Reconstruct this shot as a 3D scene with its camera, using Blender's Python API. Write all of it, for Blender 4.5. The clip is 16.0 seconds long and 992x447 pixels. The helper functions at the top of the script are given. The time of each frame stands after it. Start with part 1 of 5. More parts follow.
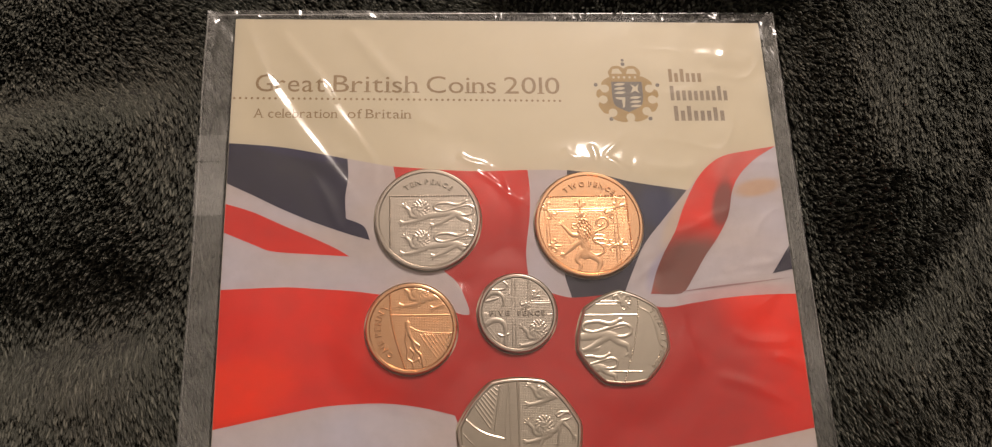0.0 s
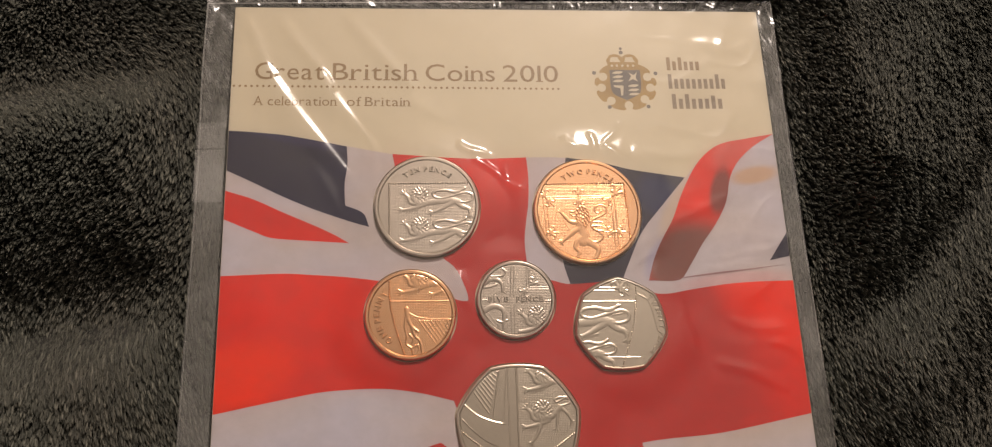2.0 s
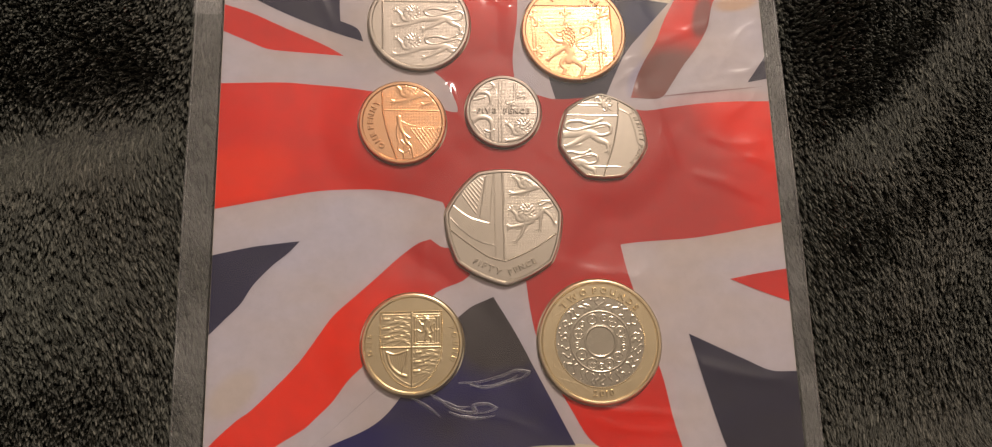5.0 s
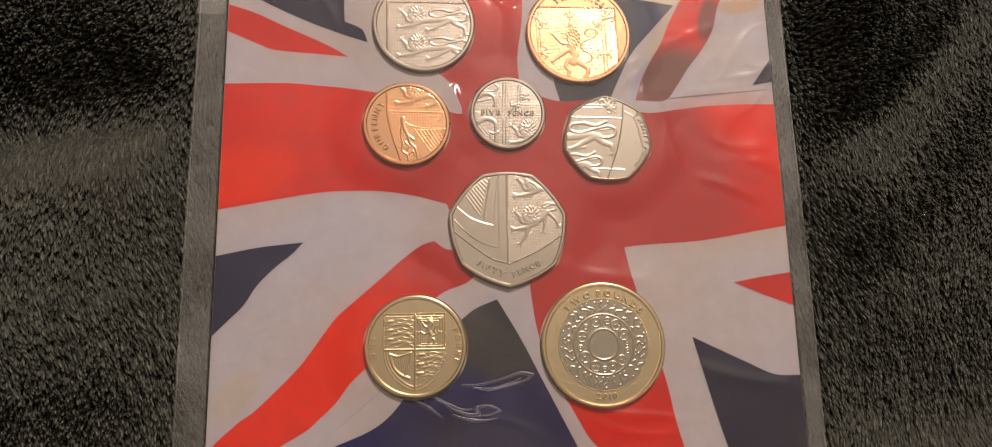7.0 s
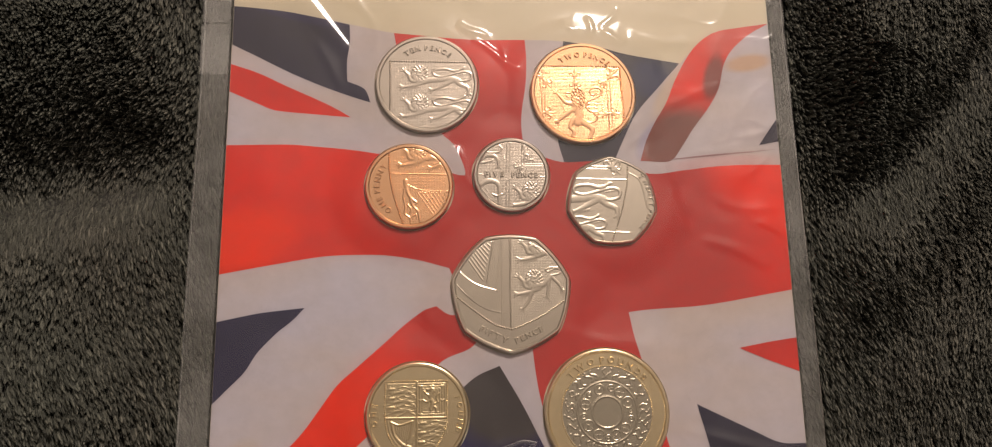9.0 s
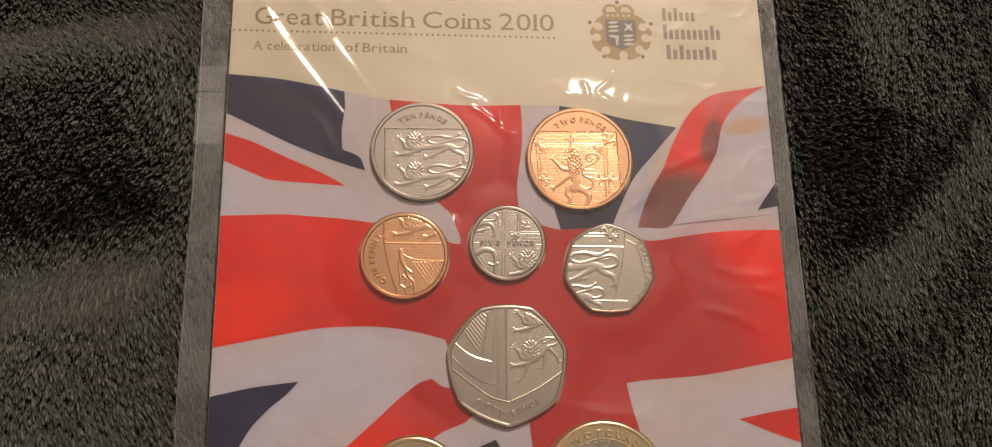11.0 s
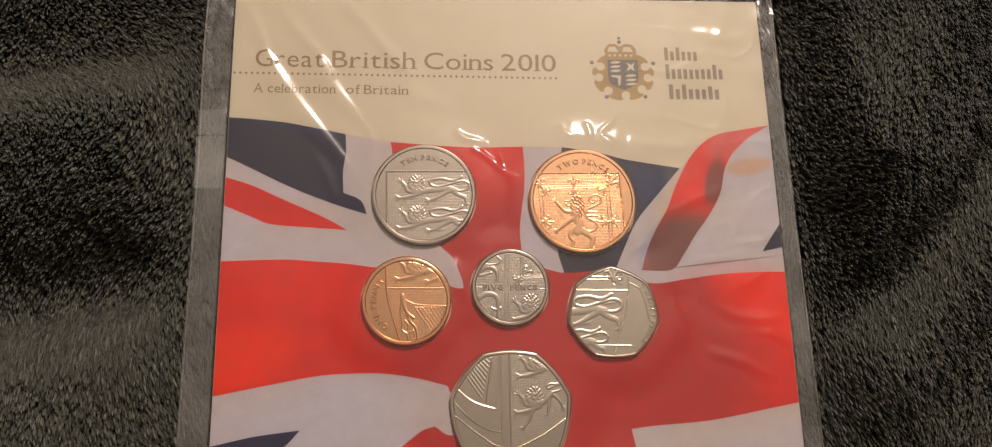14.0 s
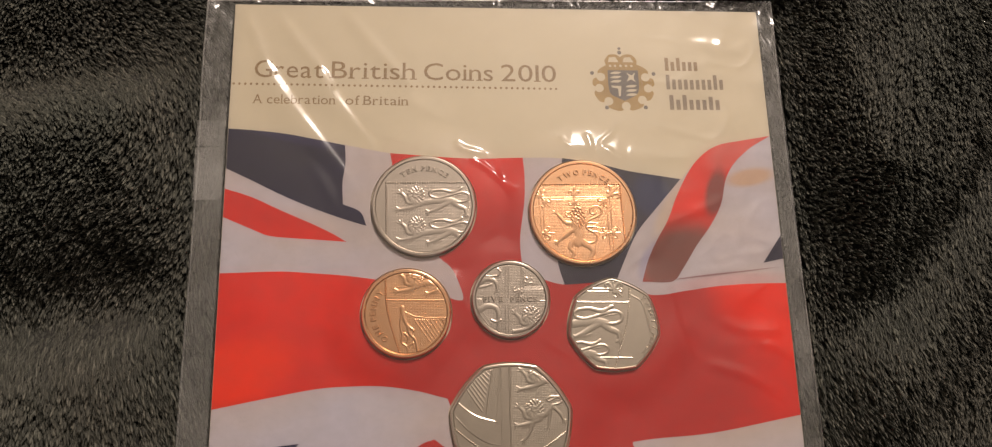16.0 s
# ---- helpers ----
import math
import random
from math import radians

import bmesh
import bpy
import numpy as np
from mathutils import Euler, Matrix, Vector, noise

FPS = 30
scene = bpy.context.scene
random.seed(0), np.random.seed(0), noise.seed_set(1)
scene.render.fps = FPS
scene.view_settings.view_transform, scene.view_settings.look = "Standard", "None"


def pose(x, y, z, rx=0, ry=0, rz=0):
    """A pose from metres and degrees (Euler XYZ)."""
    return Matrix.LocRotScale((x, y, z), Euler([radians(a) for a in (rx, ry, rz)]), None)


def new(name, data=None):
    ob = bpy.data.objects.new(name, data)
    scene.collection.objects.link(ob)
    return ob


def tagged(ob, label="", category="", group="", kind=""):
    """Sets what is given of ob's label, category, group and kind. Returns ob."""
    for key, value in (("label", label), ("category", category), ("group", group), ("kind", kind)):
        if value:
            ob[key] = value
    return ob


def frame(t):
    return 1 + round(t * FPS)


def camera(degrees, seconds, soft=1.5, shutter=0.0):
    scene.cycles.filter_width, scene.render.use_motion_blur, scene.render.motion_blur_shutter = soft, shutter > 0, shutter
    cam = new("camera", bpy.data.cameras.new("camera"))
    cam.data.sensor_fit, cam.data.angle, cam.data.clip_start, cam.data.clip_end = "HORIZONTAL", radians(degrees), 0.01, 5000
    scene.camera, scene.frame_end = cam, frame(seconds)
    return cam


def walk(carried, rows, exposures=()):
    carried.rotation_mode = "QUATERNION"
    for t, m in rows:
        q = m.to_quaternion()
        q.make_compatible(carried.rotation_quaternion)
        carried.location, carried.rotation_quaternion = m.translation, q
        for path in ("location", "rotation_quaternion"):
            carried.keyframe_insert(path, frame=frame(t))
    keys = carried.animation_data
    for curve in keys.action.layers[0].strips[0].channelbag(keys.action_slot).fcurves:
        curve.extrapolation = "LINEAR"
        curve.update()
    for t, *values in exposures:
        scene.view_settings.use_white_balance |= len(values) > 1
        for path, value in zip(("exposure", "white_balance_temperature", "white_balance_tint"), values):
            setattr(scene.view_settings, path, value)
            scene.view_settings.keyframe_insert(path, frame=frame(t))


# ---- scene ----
cam = camera(64.0, 16.0, soft=1.2)
# seconds, eye in metres, turn in degrees
ROWS = [
    (0.0, -0.02008, -0.02701, 0.17953, 15.829, -4.497, -2.098),
    (0.5, -0.02026, -0.02672, 0.17795, 15.602, -4.418, -2.134),
    (1.0, -0.02027, -0.02791, 0.17783, 15.792, -4.533, -2.172),
    (1.5, -0.01979, -0.02864, 0.17853, 15.775, -4.383, -2.096),
    (2.0, -0.02010, -0.02973, 0.17964, 15.686, -4.561, -2.120),
    (2.5, -0.01881, -0.03393, 0.18039, 15.407, -4.382, -2.035),
    (3.0, -0.01856, -0.03996, 0.18022, 15.635, -4.351, -2.040),
    (3.5, -0.01810, -0.04747, 0.18025, 14.361, -4.520, -1.977),
    (4.0, -0.01914, -0.05704, 0.18172, 12.482, -4.854, -1.744),
    (4.5, -0.01874, -0.05949, 0.18172, 11.887, -4.870, -1.574),
    (5.0, -0.01862, -0.06399, 0.18066, 12.141, -4.802, -1.477),
    (7.5, -0.02034, -0.06185, 0.18048, 11.773, -4.916, -1.100),
    (8.0, -0.02097, -0.05424, 0.18213, 10.457, -4.822, -0.946),
    (8.5, -0.01998, -0.05046, 0.18247, 10.859, -4.688, -0.882),
    (9.0, -0.01895, -0.04788, 0.18190, 11.899, -4.577, -0.880),
    (9.5, -0.01747, -0.04356, 0.18315, 11.660, -4.270, -0.764),
    (10.0, -0.01679, -0.04113, 0.18285, 12.121, -4.137, -0.850),
    (12.5, -0.01629, -0.02685, 0.18391, 13.064, -4.071, -1.248),
    (13.0, -0.01621, -0.02669, 0.18351, 13.226, -4.107, -1.324),
    (13.5, -0.01917, -0.02829, 0.18287, 13.676, -4.485, -1.387),
    (14.0, -0.01726, -0.02693, 0.18339, 13.677, -4.138, -1.313),
    (14.5, -0.01794, -0.02701, 0.18310, 13.868, -4.258, -1.349),
    (15.0, -0.01850, -0.02595, 0.18336, 13.635, -4.215, -1.330),
    (15.5, -0.01839, -0.02532, 0.18358, 13.776, -4.195, -1.324),
    (16.0, -0.01730, -0.02483, 0.18312, 13.909, -4.159, -1.346),
]
EXPOSURES = [(0.0, 0.0), (16.0, 0.0)]
walk(cam, [(t, pose(*p)) for t, *p in ROWS], EXPOSURES)

# ---- light ----
LAMP = (0.52, 1.50, 1.30)
LAMP_WATTS = 142.0
LAMP_COLOUR = (1.0, 0.845, 0.735)

world = bpy.data.worlds.new("room_air")
world.use_nodes = True
world.node_tree.nodes["Background"].inputs[0].default_value = (1.0, 0.85, 0.7, 1)
world.node_tree.nodes["Background"].inputs[1].default_value = 0.02
scene.world = world

# unseen bulb far below the ceiling, placed to suit the film's highlights
bulb = bpy.data.lights.new("bulb", "POINT")
bulb.energy, bulb.color, bulb.shadow_soft_size = LAMP_WATTS, LAMP_COLOUR, 0.09
tagged(new("bulb_light", bulb), "unseen warm bulb at standing lamp height", "lamp").location = LAMP

MM = 0.001


# ---- materials ----
def nodes_of(name):
    mat = bpy.data.materials.new(name)
    mat.use_nodes = True
    return mat, mat.node_tree, mat.node_tree.nodes["Principled BSDF"]


def add(tree, kind, **inputs):
    node = tree.nodes.new(kind)
    for key, value in inputs.items():
        node.inputs[key.replace("_", " ")].default_value = value
    return node


def ramp(tree, fac, stops):
    node = tree.nodes.new("ShaderNodeValToRGB")
    while len(node.color_ramp.elements) < len(stops):
        node.color_ramp.elements.new(0.5)
    for e, (p, c) in zip(node.color_ramp.elements, stops):
        e.position, e.color = p, (*c, 1)
    tree.links.new(fac, node.inputs[0])
    return node.outputs[0]


def grainy(tree, bsdf, scale, strength, distance=0.0001):
    """Fine relief by noise in object space."""
    where = tree.nodes.new("ShaderNodeTexCoord")
    n = add(tree, "ShaderNodeTexNoise", Scale=scale, Detail=3.0)
    tree.links.new(where.outputs["Object"], n.inputs["Vector"])
    b = add(tree, "ShaderNodeBump", Strength=strength, Distance=distance)
    tree.links.new(n.outputs[0], b.inputs["Height"])
    tree.links.new(b.outputs[0], bsdf.inputs["Normal"])


def print_ink(name, light, dark, scale=18.0, rough=0.42, at=None, reach=0.05, tints=(), mottled=1.0):
    """Printed paper whose photographed cloth goes softly from light to dark; at: where the printed fold is deepest;
    tints: other printed colours (x, y, half-lengths and turn of a soft oval, colour, strength)."""
    mat, tree, bsdf = nodes_of(name)
    where = tree.nodes.new("ShaderNodeTexCoord")
    n = add(tree, "ShaderNodeTexNoise", Scale=scale, Detail=6.0, Roughness=0.55)
    stretch = add(tree, "ShaderNodeMapping", Scale=(1.0, 1.8, 1.0), Rotation=(0, 0, 0.5))
    tree.links.new(where.outputs["Object"], stretch.inputs["Vector"])
    tree.links.new(stretch.outputs[0], n.inputs["Vector"])
    fac = n.outputs[0]
    if at:
        gap = tree.nodes.new("ShaderNodeVectorMath")
        gap.operation = "DISTANCE"
        gap.inputs[1].default_value = (at[0], at[1], 0)
        tree.links.new(where.outputs["Object"], gap.inputs[0])
        near = add(tree, "ShaderNodeMapRange", From_Min=reach * 0.55, From_Max=reach * 1.25, To_Min=0.42, To_Max=-0.1)
        near.interpolation_type = "SMOOTHSTEP"
        tree.links.new(gap.outputs["Value"], near.inputs["Value"])
        both = tree.nodes.new("ShaderNodeMath")
        tree.links.new(fac, both.inputs[0])
        tree.links.new(near.outputs[0], both.inputs[1])
        fac = both.outputs[0]
    colour = ramp(tree, fac, [(0.3, light), (0.72, dark)])
    for x, y, rx, ry, turn, tint, strength in tints:
        oval = add(tree, "ShaderNodeMapping", Location=(x * MM, y * MM, 0), Rotation=(0, 0, math.radians(turn)), Scale=(rx * MM, ry * MM, 1))
        oval.vector_type = "TEXTURE"
        tree.links.new(where.outputs["Object"], oval.inputs["Vector"])
        far = tree.nodes.new("ShaderNodeVectorMath")
        far.operation = "LENGTH"
        tree.links.new(oval.outputs[0], far.inputs[0])
        uneven = tree.nodes.new("ShaderNodeMath")
        uneven.operation = "MULTIPLY_ADD"
        uneven.inputs[1].default_value = 0.5
        tree.links.new(n.outputs[0], uneven.inputs[0])
        tree.links.new(far.outputs["Value"], uneven.inputs[2])
        amount = add(tree, "ShaderNodeMapRange", From_Min=0.8, From_Max=1.45, To_Min=strength, To_Max=0.0)
        amount.interpolation_type = "SMOOTHSTEP"
        tree.links.new(uneven.outputs[0], amount.inputs["Value"])
        mix = tree.nodes.new("ShaderNodeMix")
        mix.data_type = "RGBA"
        mix.inputs[7].default_value = (*tint, 1)
        tree.links.new(amount.outputs[0], mix.inputs[0])
        tree.links.new(colour, mix.inputs[6])
        colour = mix.outputs[2]
    fine = add(tree, "ShaderNodeTexNoise", Scale=260.0, Detail=5.0, Roughness=0.7)
    tree.links.new(where.outputs["Object"], fine.inputs["Vector"])
    mottle = tree.nodes.new("ShaderNodeMix")
    mottle.data_type, mottle.blend_type = "RGBA", "MULTIPLY"
    mottle.inputs[0].default_value = mottled
    tree.links.new(colour, mottle.inputs[6])
    tree.links.new(ramp(tree, fine.outputs[0], [(0.3, (0.88, 0.87, 0.87)), (0.7, (1.06, 1.06, 1.06))]), mottle.inputs[7])
    tree.links.new(mottle.outputs[2], bsdf.inputs["Base Color"])
    bsdf.inputs["Roughness"].default_value = rough
    bsdf.inputs["Specular IOR Level"].default_value = 0.35
    return mat


def metal(name, colour, worn, rough):
    mat, tree, bsdf = nodes_of(name)
    where = tree.nodes.new("ShaderNodeTexCoord")
    n = add(tree, "ShaderNodeTexNoise", Scale=140.0, Detail=4.0)
    tree.links.new(where.outputs["Object"], n.inputs["Vector"])
    tree.links.new(ramp(tree, n.outputs[0], [(0.35, worn), (0.65, colour)]), bsdf.inputs["Base Color"])
    bsdf.inputs["Metallic"].default_value = 1.0
    shine = add(tree, "ShaderNodeMapRange", From_Min=0.3, From_Max=0.7, To_Min=rough * 1.25, To_Max=rough * 0.85)
    tree.links.new(n.outputs[0], shine.inputs["Value"])
    tree.links.new(shine.outputs[0], bsdf.inputs["Roughness"])
    b = add(tree, "ShaderNodeBump", Strength=0.12, Distance=0.00006)
    g = add(tree, "ShaderNodeTexNoise", Scale=2500.0, Detail=2.0)
    tree.links.new(where.outputs["Object"], g.inputs["Vector"])
    tree.links.new(g.outputs[0], b.inputs["Height"])
    tree.links.new(b.outputs[0], bsdf.inputs["Normal"])
    return mat


def film_material(name, haze, rough, dust, crumple=0.06, fold=160.0):
    """Clear plastic film: see-through, with gloss by Fresnel and a thin milky haze of scuffs."""
    mat, tree, bsdf = nodes_of(name)
    tree.nodes.remove(bsdf)
    clear = add(tree, "ShaderNodeBsdfTransparent", Color=(0.97, 0.97, 0.965, 1))
    gloss = add(tree, "ShaderNodeBsdfAnisotropic", Color=(1, 1, 1, 1), Roughness=rough)
    milk = add(tree, "ShaderNodeBsdfDiffuse", Color=(0.75, 0.74, 0.72, 1))
    where = tree.nodes.new("ShaderNodeTexCoord")
    n = add(tree, "ShaderNodeTexNoise", Scale=45.0, Detail=5.0, Roughness=0.6)
    tree.links.new(where.outputs["Object"], n.inputs["Vector"])
    amount = add(tree, "ShaderNodeMapRange", From_Min=0.35, From_Max=0.75, To_Min=haze * 0.4, To_Max=haze * dust)
    tree.links.new(n.outputs[0], amount.inputs["Value"])
    body = tree.nodes.new("ShaderNodeMixShader")
    tree.links.new(amount.outputs[0], body.inputs[0])
    tree.links.new(clear.outputs[0], body.inputs[1])
    tree.links.new(milk.outputs[0], body.inputs[2])
    bump = add(tree, "ShaderNodeBump", Strength=crumple, Distance=0.0004)
    m = add(tree, "ShaderNodeTexNoise", Scale=fold, Detail=3.0)
    tree.links.new(where.outputs["Object"], m.inputs["Vector"])
    tree.links.new(m.outputs[0], bump.inputs["Height"])
    tree.links.new(bump.outputs[0], gloss.inputs["Normal"])
    edge = add(tree, "ShaderNodeFresnel", IOR=1.5)
    tree.links.new(bump.outputs[0], edge.inputs["Normal"])
    full = tree.nodes.new("ShaderNodeMixShader")
    tree.links.new(edge.outputs[0], full.inputs[0])
    tree.links.new(body.outputs[0], full.inputs[1])
    tree.links.new(gloss.outputs[0], full.inputs[2])
    tree.links.new(full.outputs[0], tree.nodes["Material Output"].inputs[0])
    return mat


def plain(name, a, b, scale, rough, bump=0.0):
    mat, tree, bsdf = nodes_of(name)
    where = tree.nodes.new("ShaderNodeTexCoord")
    n = add(tree, "ShaderNodeTexNoise", Scale=scale, Detail=4.0)
    tree.links.new(where.outputs["Object"], n.inputs["Vector"])
    tree.links.new(ramp(tree, n.outputs[0], [(0.3, a), (0.7, b)]), bsdf.inputs["Base Color"])
    bsdf.inputs["Roughness"].default_value = rough
    if bump:
        grainy(tree, bsdf, scale * 30, bump)
    return mat


def fleece(name):
    mat, tree, bsdf = nodes_of(name)
    each = tree.nodes.new("ShaderNodeNewGeometry")
    where = tree.nodes.new("ShaderNodeTexCoord")
    n = add(tree, "ShaderNodeTexNoise", Scale=26.0, Detail=3.0)
    tree.links.new(where.outputs["Object"], n.inputs["Vector"])
    own = ramp(tree, each.outputs["Random Per Island"], [(0.0, (0.022, 0.023, 0.020)), (0.6, (0.060, 0.061, 0.054)), (1.0, (0.135, 0.134, 0.12))])
    patch = ramp(tree, n.outputs[0], [(0.35, (0.93, 0.97, 0.88)), (0.65, (1.06, 1.0, 0.90))])
    mix = tree.nodes.new("ShaderNodeMix")
    mix.data_type, mix.blend_type = "RGBA", "MULTIPLY"
    mix.inputs[0].default_value = 1.0
    tree.links.new(own, mix.inputs[6])
    tree.links.new(patch, mix.inputs[7])
    tree.links.new(mix.outputs[2], bsdf.inputs["Base Color"])
    bsdf.inputs["Roughness"].default_value = 0.62
    bsdf.inputs["Specular IOR Level"].default_value = 0.4
    grainy(tree, bsdf, 3200.0, 0.2, 0.0001)
    bsdf.inputs["Sheen Weight"].default_value = 0.45
    bsdf.inputs["Sheen Tint"].default_value = (0.54, 0.57, 0.50, 1)
    return mat


CREAM = print_ink("cream_print", (0.60, 0.535, 0.41), (0.565, 0.50, 0.38), 9.0, mottled=0.2)
WHITE_INK = print_ink("white_cloth_print", (0.48, 0.46, 0.53), (0.50, 0.42, 0.38), 20.0, mottled=0.6, tints=(
    (60.5, 31.8, 6.5, 2.4, 10, (0.54, 0.34, 0.19), 0.7), (40.0, 24.0, 2.6, 9.0, -32, (0.54, 0.44, 0.34), 0.7), (34.0, 11.0, 2.6, 6.0, -28, (0.34, 0.32, 0.44), 0.7), (53.0, 5.5, 15.0, 2.6, 4, (0.53, 0.32, 0.32), 0.6),
    (-61.0, -63.0, 7.0, 4.0, 45, (0.50, 0.42, 0.35), 0.6)))
RED_INK = print_ink("red_cloth_print", (0.67, 0.030, 0.017), (0.45, 0.036, 0.032), 16.0, at=(0.014, -0.012), reach=0.043, tints=((66.0, 2.0, 27.0, 13.0, -42, (0.74, 0.034, 0.014), 0.92), (-62.0, -14.0, 15.0, 8.0, 20, (0.76, 0.045, 0.012), 0.8), (-46.0, -60.0, 26.0, 12.0, 42, (0.75, 0.040, 0.014), 0.85)))
BLUE_INK = print_ink("navy_cloth_print", (0.042, 0.037, 0.044), (0.026, 0.024, 0.060), 16.0, tints=((35.5, 27.0, 5.0, 6.0, 30, (0.040, 0.046, 0.105), 0.85), (-50.0, 41.5, 14.0, 1.4, -12, (0.05, 0.045, 0.10), 0.7)))
BLUE_DEEP = print_ink("deep_blue_cloth_print", (0.020, 0.018, 0.115), (0.058, 0.050, 0.052), 22.0, at=(-0.003, -0.045), reach=0.015)
TAIL_INK = print_ink("folded_red_print", (0.74, 0.034, 0.016), (0.55, 0.034, 0.022), 40.0, tints=(
    (58.0, 39.0, 10.0, 4.6, 28, (0.56, 0.13, 0.11), 0.75), (42.0, 10.0, 14.0, 11.5, 14, (0.17, 0.068, 0.055), 0.95), (51.4, 27.5, 2.8, 7.0, -14, (0.17, 0.068, 0.06), 0.85)))
MAUVE_INK = print_ink("mauve_print", (0.30, 0.18, 0.19), (0.38, 0.26, 0.26), 40.0)
NAVY_INK = print_ink("navy_print", (0.036, 0.034, 0.074), (0.028, 0.026, 0.058), 18.0)
BROWN_INK = print_ink("brown_lettering_ink", (0.32, 0.23, 0.135), (0.27, 0.19, 0.11), 60.0)
GOLD_INK = print_ink("ochre_emblem_ink", (0.42, 0.29, 0.12), (0.34, 0.23, 0.09), 90.0)
SLATE_INK = print_ink("slate_emblem_ink", (0.19, 0.165, 0.145), (0.15, 0.13, 0.12), 90.0)
GREY_INK = print_ink("grey_lettering_ink", (0.31, 0.25, 0.185), (0.26, 0.21, 0.165), 90.0)
NICKEL = metal("cupronickel", (0.62, 0.555, 0.47), (0.54, 0.48, 0.405), 0.33)
NICKEL_STUD = metal("cupronickel_studded", (0.62, 0.555, 0.47), (0.54, 0.48, 0.405), 0.35)
STEEL = metal("nickel_plated_steel", (0.52, 0.46, 0.40), (0.45, 0.395, 0.34), 0.33)
STEEL_STUD = metal("nickel_plated_steel_studded", (0.52, 0.46, 0.40), (0.45, 0.395, 0.34), 0.35)
COPPER = metal("copper_plate", (0.80, 0.485, 0.28), (0.72, 0.42, 0.235), 0.30)
COPPER_STUD = metal("copper_plate_studded", (0.80, 0.485, 0.28), (0.72, 0.42, 0.235), 0.31)
CORE = metal("two_pound_core", (0.58, 0.52, 0.42), (0.50, 0.45, 0.36), 0.32)
BRASS = metal("nickel_brass", (0.80, 0.67, 0.44), (0.70, 0.575, 0.37), 0.33)
FILM = film_material("clear_film", 0.014, 0.17, 1.6)
MARGIN = film_material("scuffed_film", 0.068, 0.2, 3.0, 0.2, 240.0)
TAPE = film_material("clear_tape", 0.10, 0.25, 2.6, 0.5, 200.0)
WELD = film_material("welded_film", 0.18, 0.3, 1.4)
# milky haze stands for the lighter reflection at wrinkles of the film
CLING = film_material("clinging_film_sheen", 0.16, 0.3, 1.2)
DUST = plain("pale_dust", (0.6, 0.58, 0.54), (0.5, 0.48, 0.45), 400.0, 0.9)
PILE = fleece("charcoal_pile")
CLOTH = plain("charcoal_backing", (0.012, 0.012, 0.011), (0.022, 0.021, 0.019), 200.0, 0.9, 0.4)
# kept dark so the coins' sloped relief reflects little from the unseen walls
WALL_DARK = plain("dark_wall_for_reflections", (0.20, 0.175, 0.15), (0.16, 0.14, 0.12), 4.0, 0.8, 0.2)
PLASTER = plain("warm_plaster", (0.56, 0.54, 0.51), (0.50, 0.48, 0.46), 4.0, 0.8, 0.2)
TOP_WOOD = plain("mattress_ticking", (0.4, 0.38, 0.35), (0.34, 0.32, 0.3), 30.0, 0.85)


# ---- mesh helpers (millimetres in, metres out) ----
def part(name, bm, material, parent, label="", smooth=False):
    """Links a bmesh, in millimetres, as one mesh object under a thing or a part."""
    bmesh.ops.scale(bm, vec=(MM, MM, MM), verts=bm.verts)
    me = bpy.data.meshes.new(name)
    bm.to_mesh(me)
    bm.free()
    if smooth:
        me.shade_smooth()
    me.materials.append(material)
    ob = new(name, me)
    ob.parent = parent
    return tagged(ob, label)


def thing(name, label, category, m=None, group="", kind=""):
    ob = new(name)
    ob.empty_display_size = 0.01
    ob.matrix_basis = m or Matrix()
    return tagged(ob, label, category, group, kind)


def value_noise(x, y, seed):
    """Smooth random values from 0 to 1 over the plane, for arrays."""
    grid = np.random.default_rng(seed).random((64, 64))
    i, j = np.floor(x).astype(int), np.floor(y).astype(int)
    fx, fy = x - i, y - j
    fx, fy = fx * fx * (3 - 2 * fx), fy * fy * (3 - 2 * fy)
    g = lambda a, b: grid[a % 64, b % 64]
    return (g(i, j) * (1 - fx) + g(i + 1, j) * fx) * (1 - fy) + (g(i, j + 1) * (1 - fx) + g(i + 1, j + 1) * fx) * fy


def spline(points, steps=6, closed=False, corner=50):
    """Points along a smooth line through those given; it stays sharp where it turns by more than corner degrees."""
    p = [Vector(q) for q in points]
    n = len(p)
    tangents = []
    for i in range(n):
        if not closed and i in (0, n - 1):
            tangents.append(None)
            continue
        a, b = p[i] - p[i - 1], p[(i + 1) % n] - p[i]
        sharp = a.length < 1e-6 or b.length < 1e-6 or a.angle(b) > radians(corner)
        tangents.append(None if sharp else (p[(i + 1) % n] - p[i - 1]) * 0.5)
    out = []
    for i in range(n if closed else n - 1):
        a, b = p[i], p[(i + 1) % n]
        ta, tb = tangents[i], tangents[(i + 1) % n]
        d = b - a
        ta, tb = ta if ta else d, tb if tb else d
        ta, tb = ta * min(1, d.length / max(ta.length, 1e-6)), tb * min(1, d.length / max(tb.length, 1e-6))
        for k in range(steps):
            s = k / steps
            out.append(a * (2 * s**3 - 3 * s * s + 1) + ta * (s**3 - 2 * s * s + s) + b * (3 * s * s - 2 * s**3) + tb * (s**3 - s * s))
    if not closed:
        out.append(p[-1])
    return out


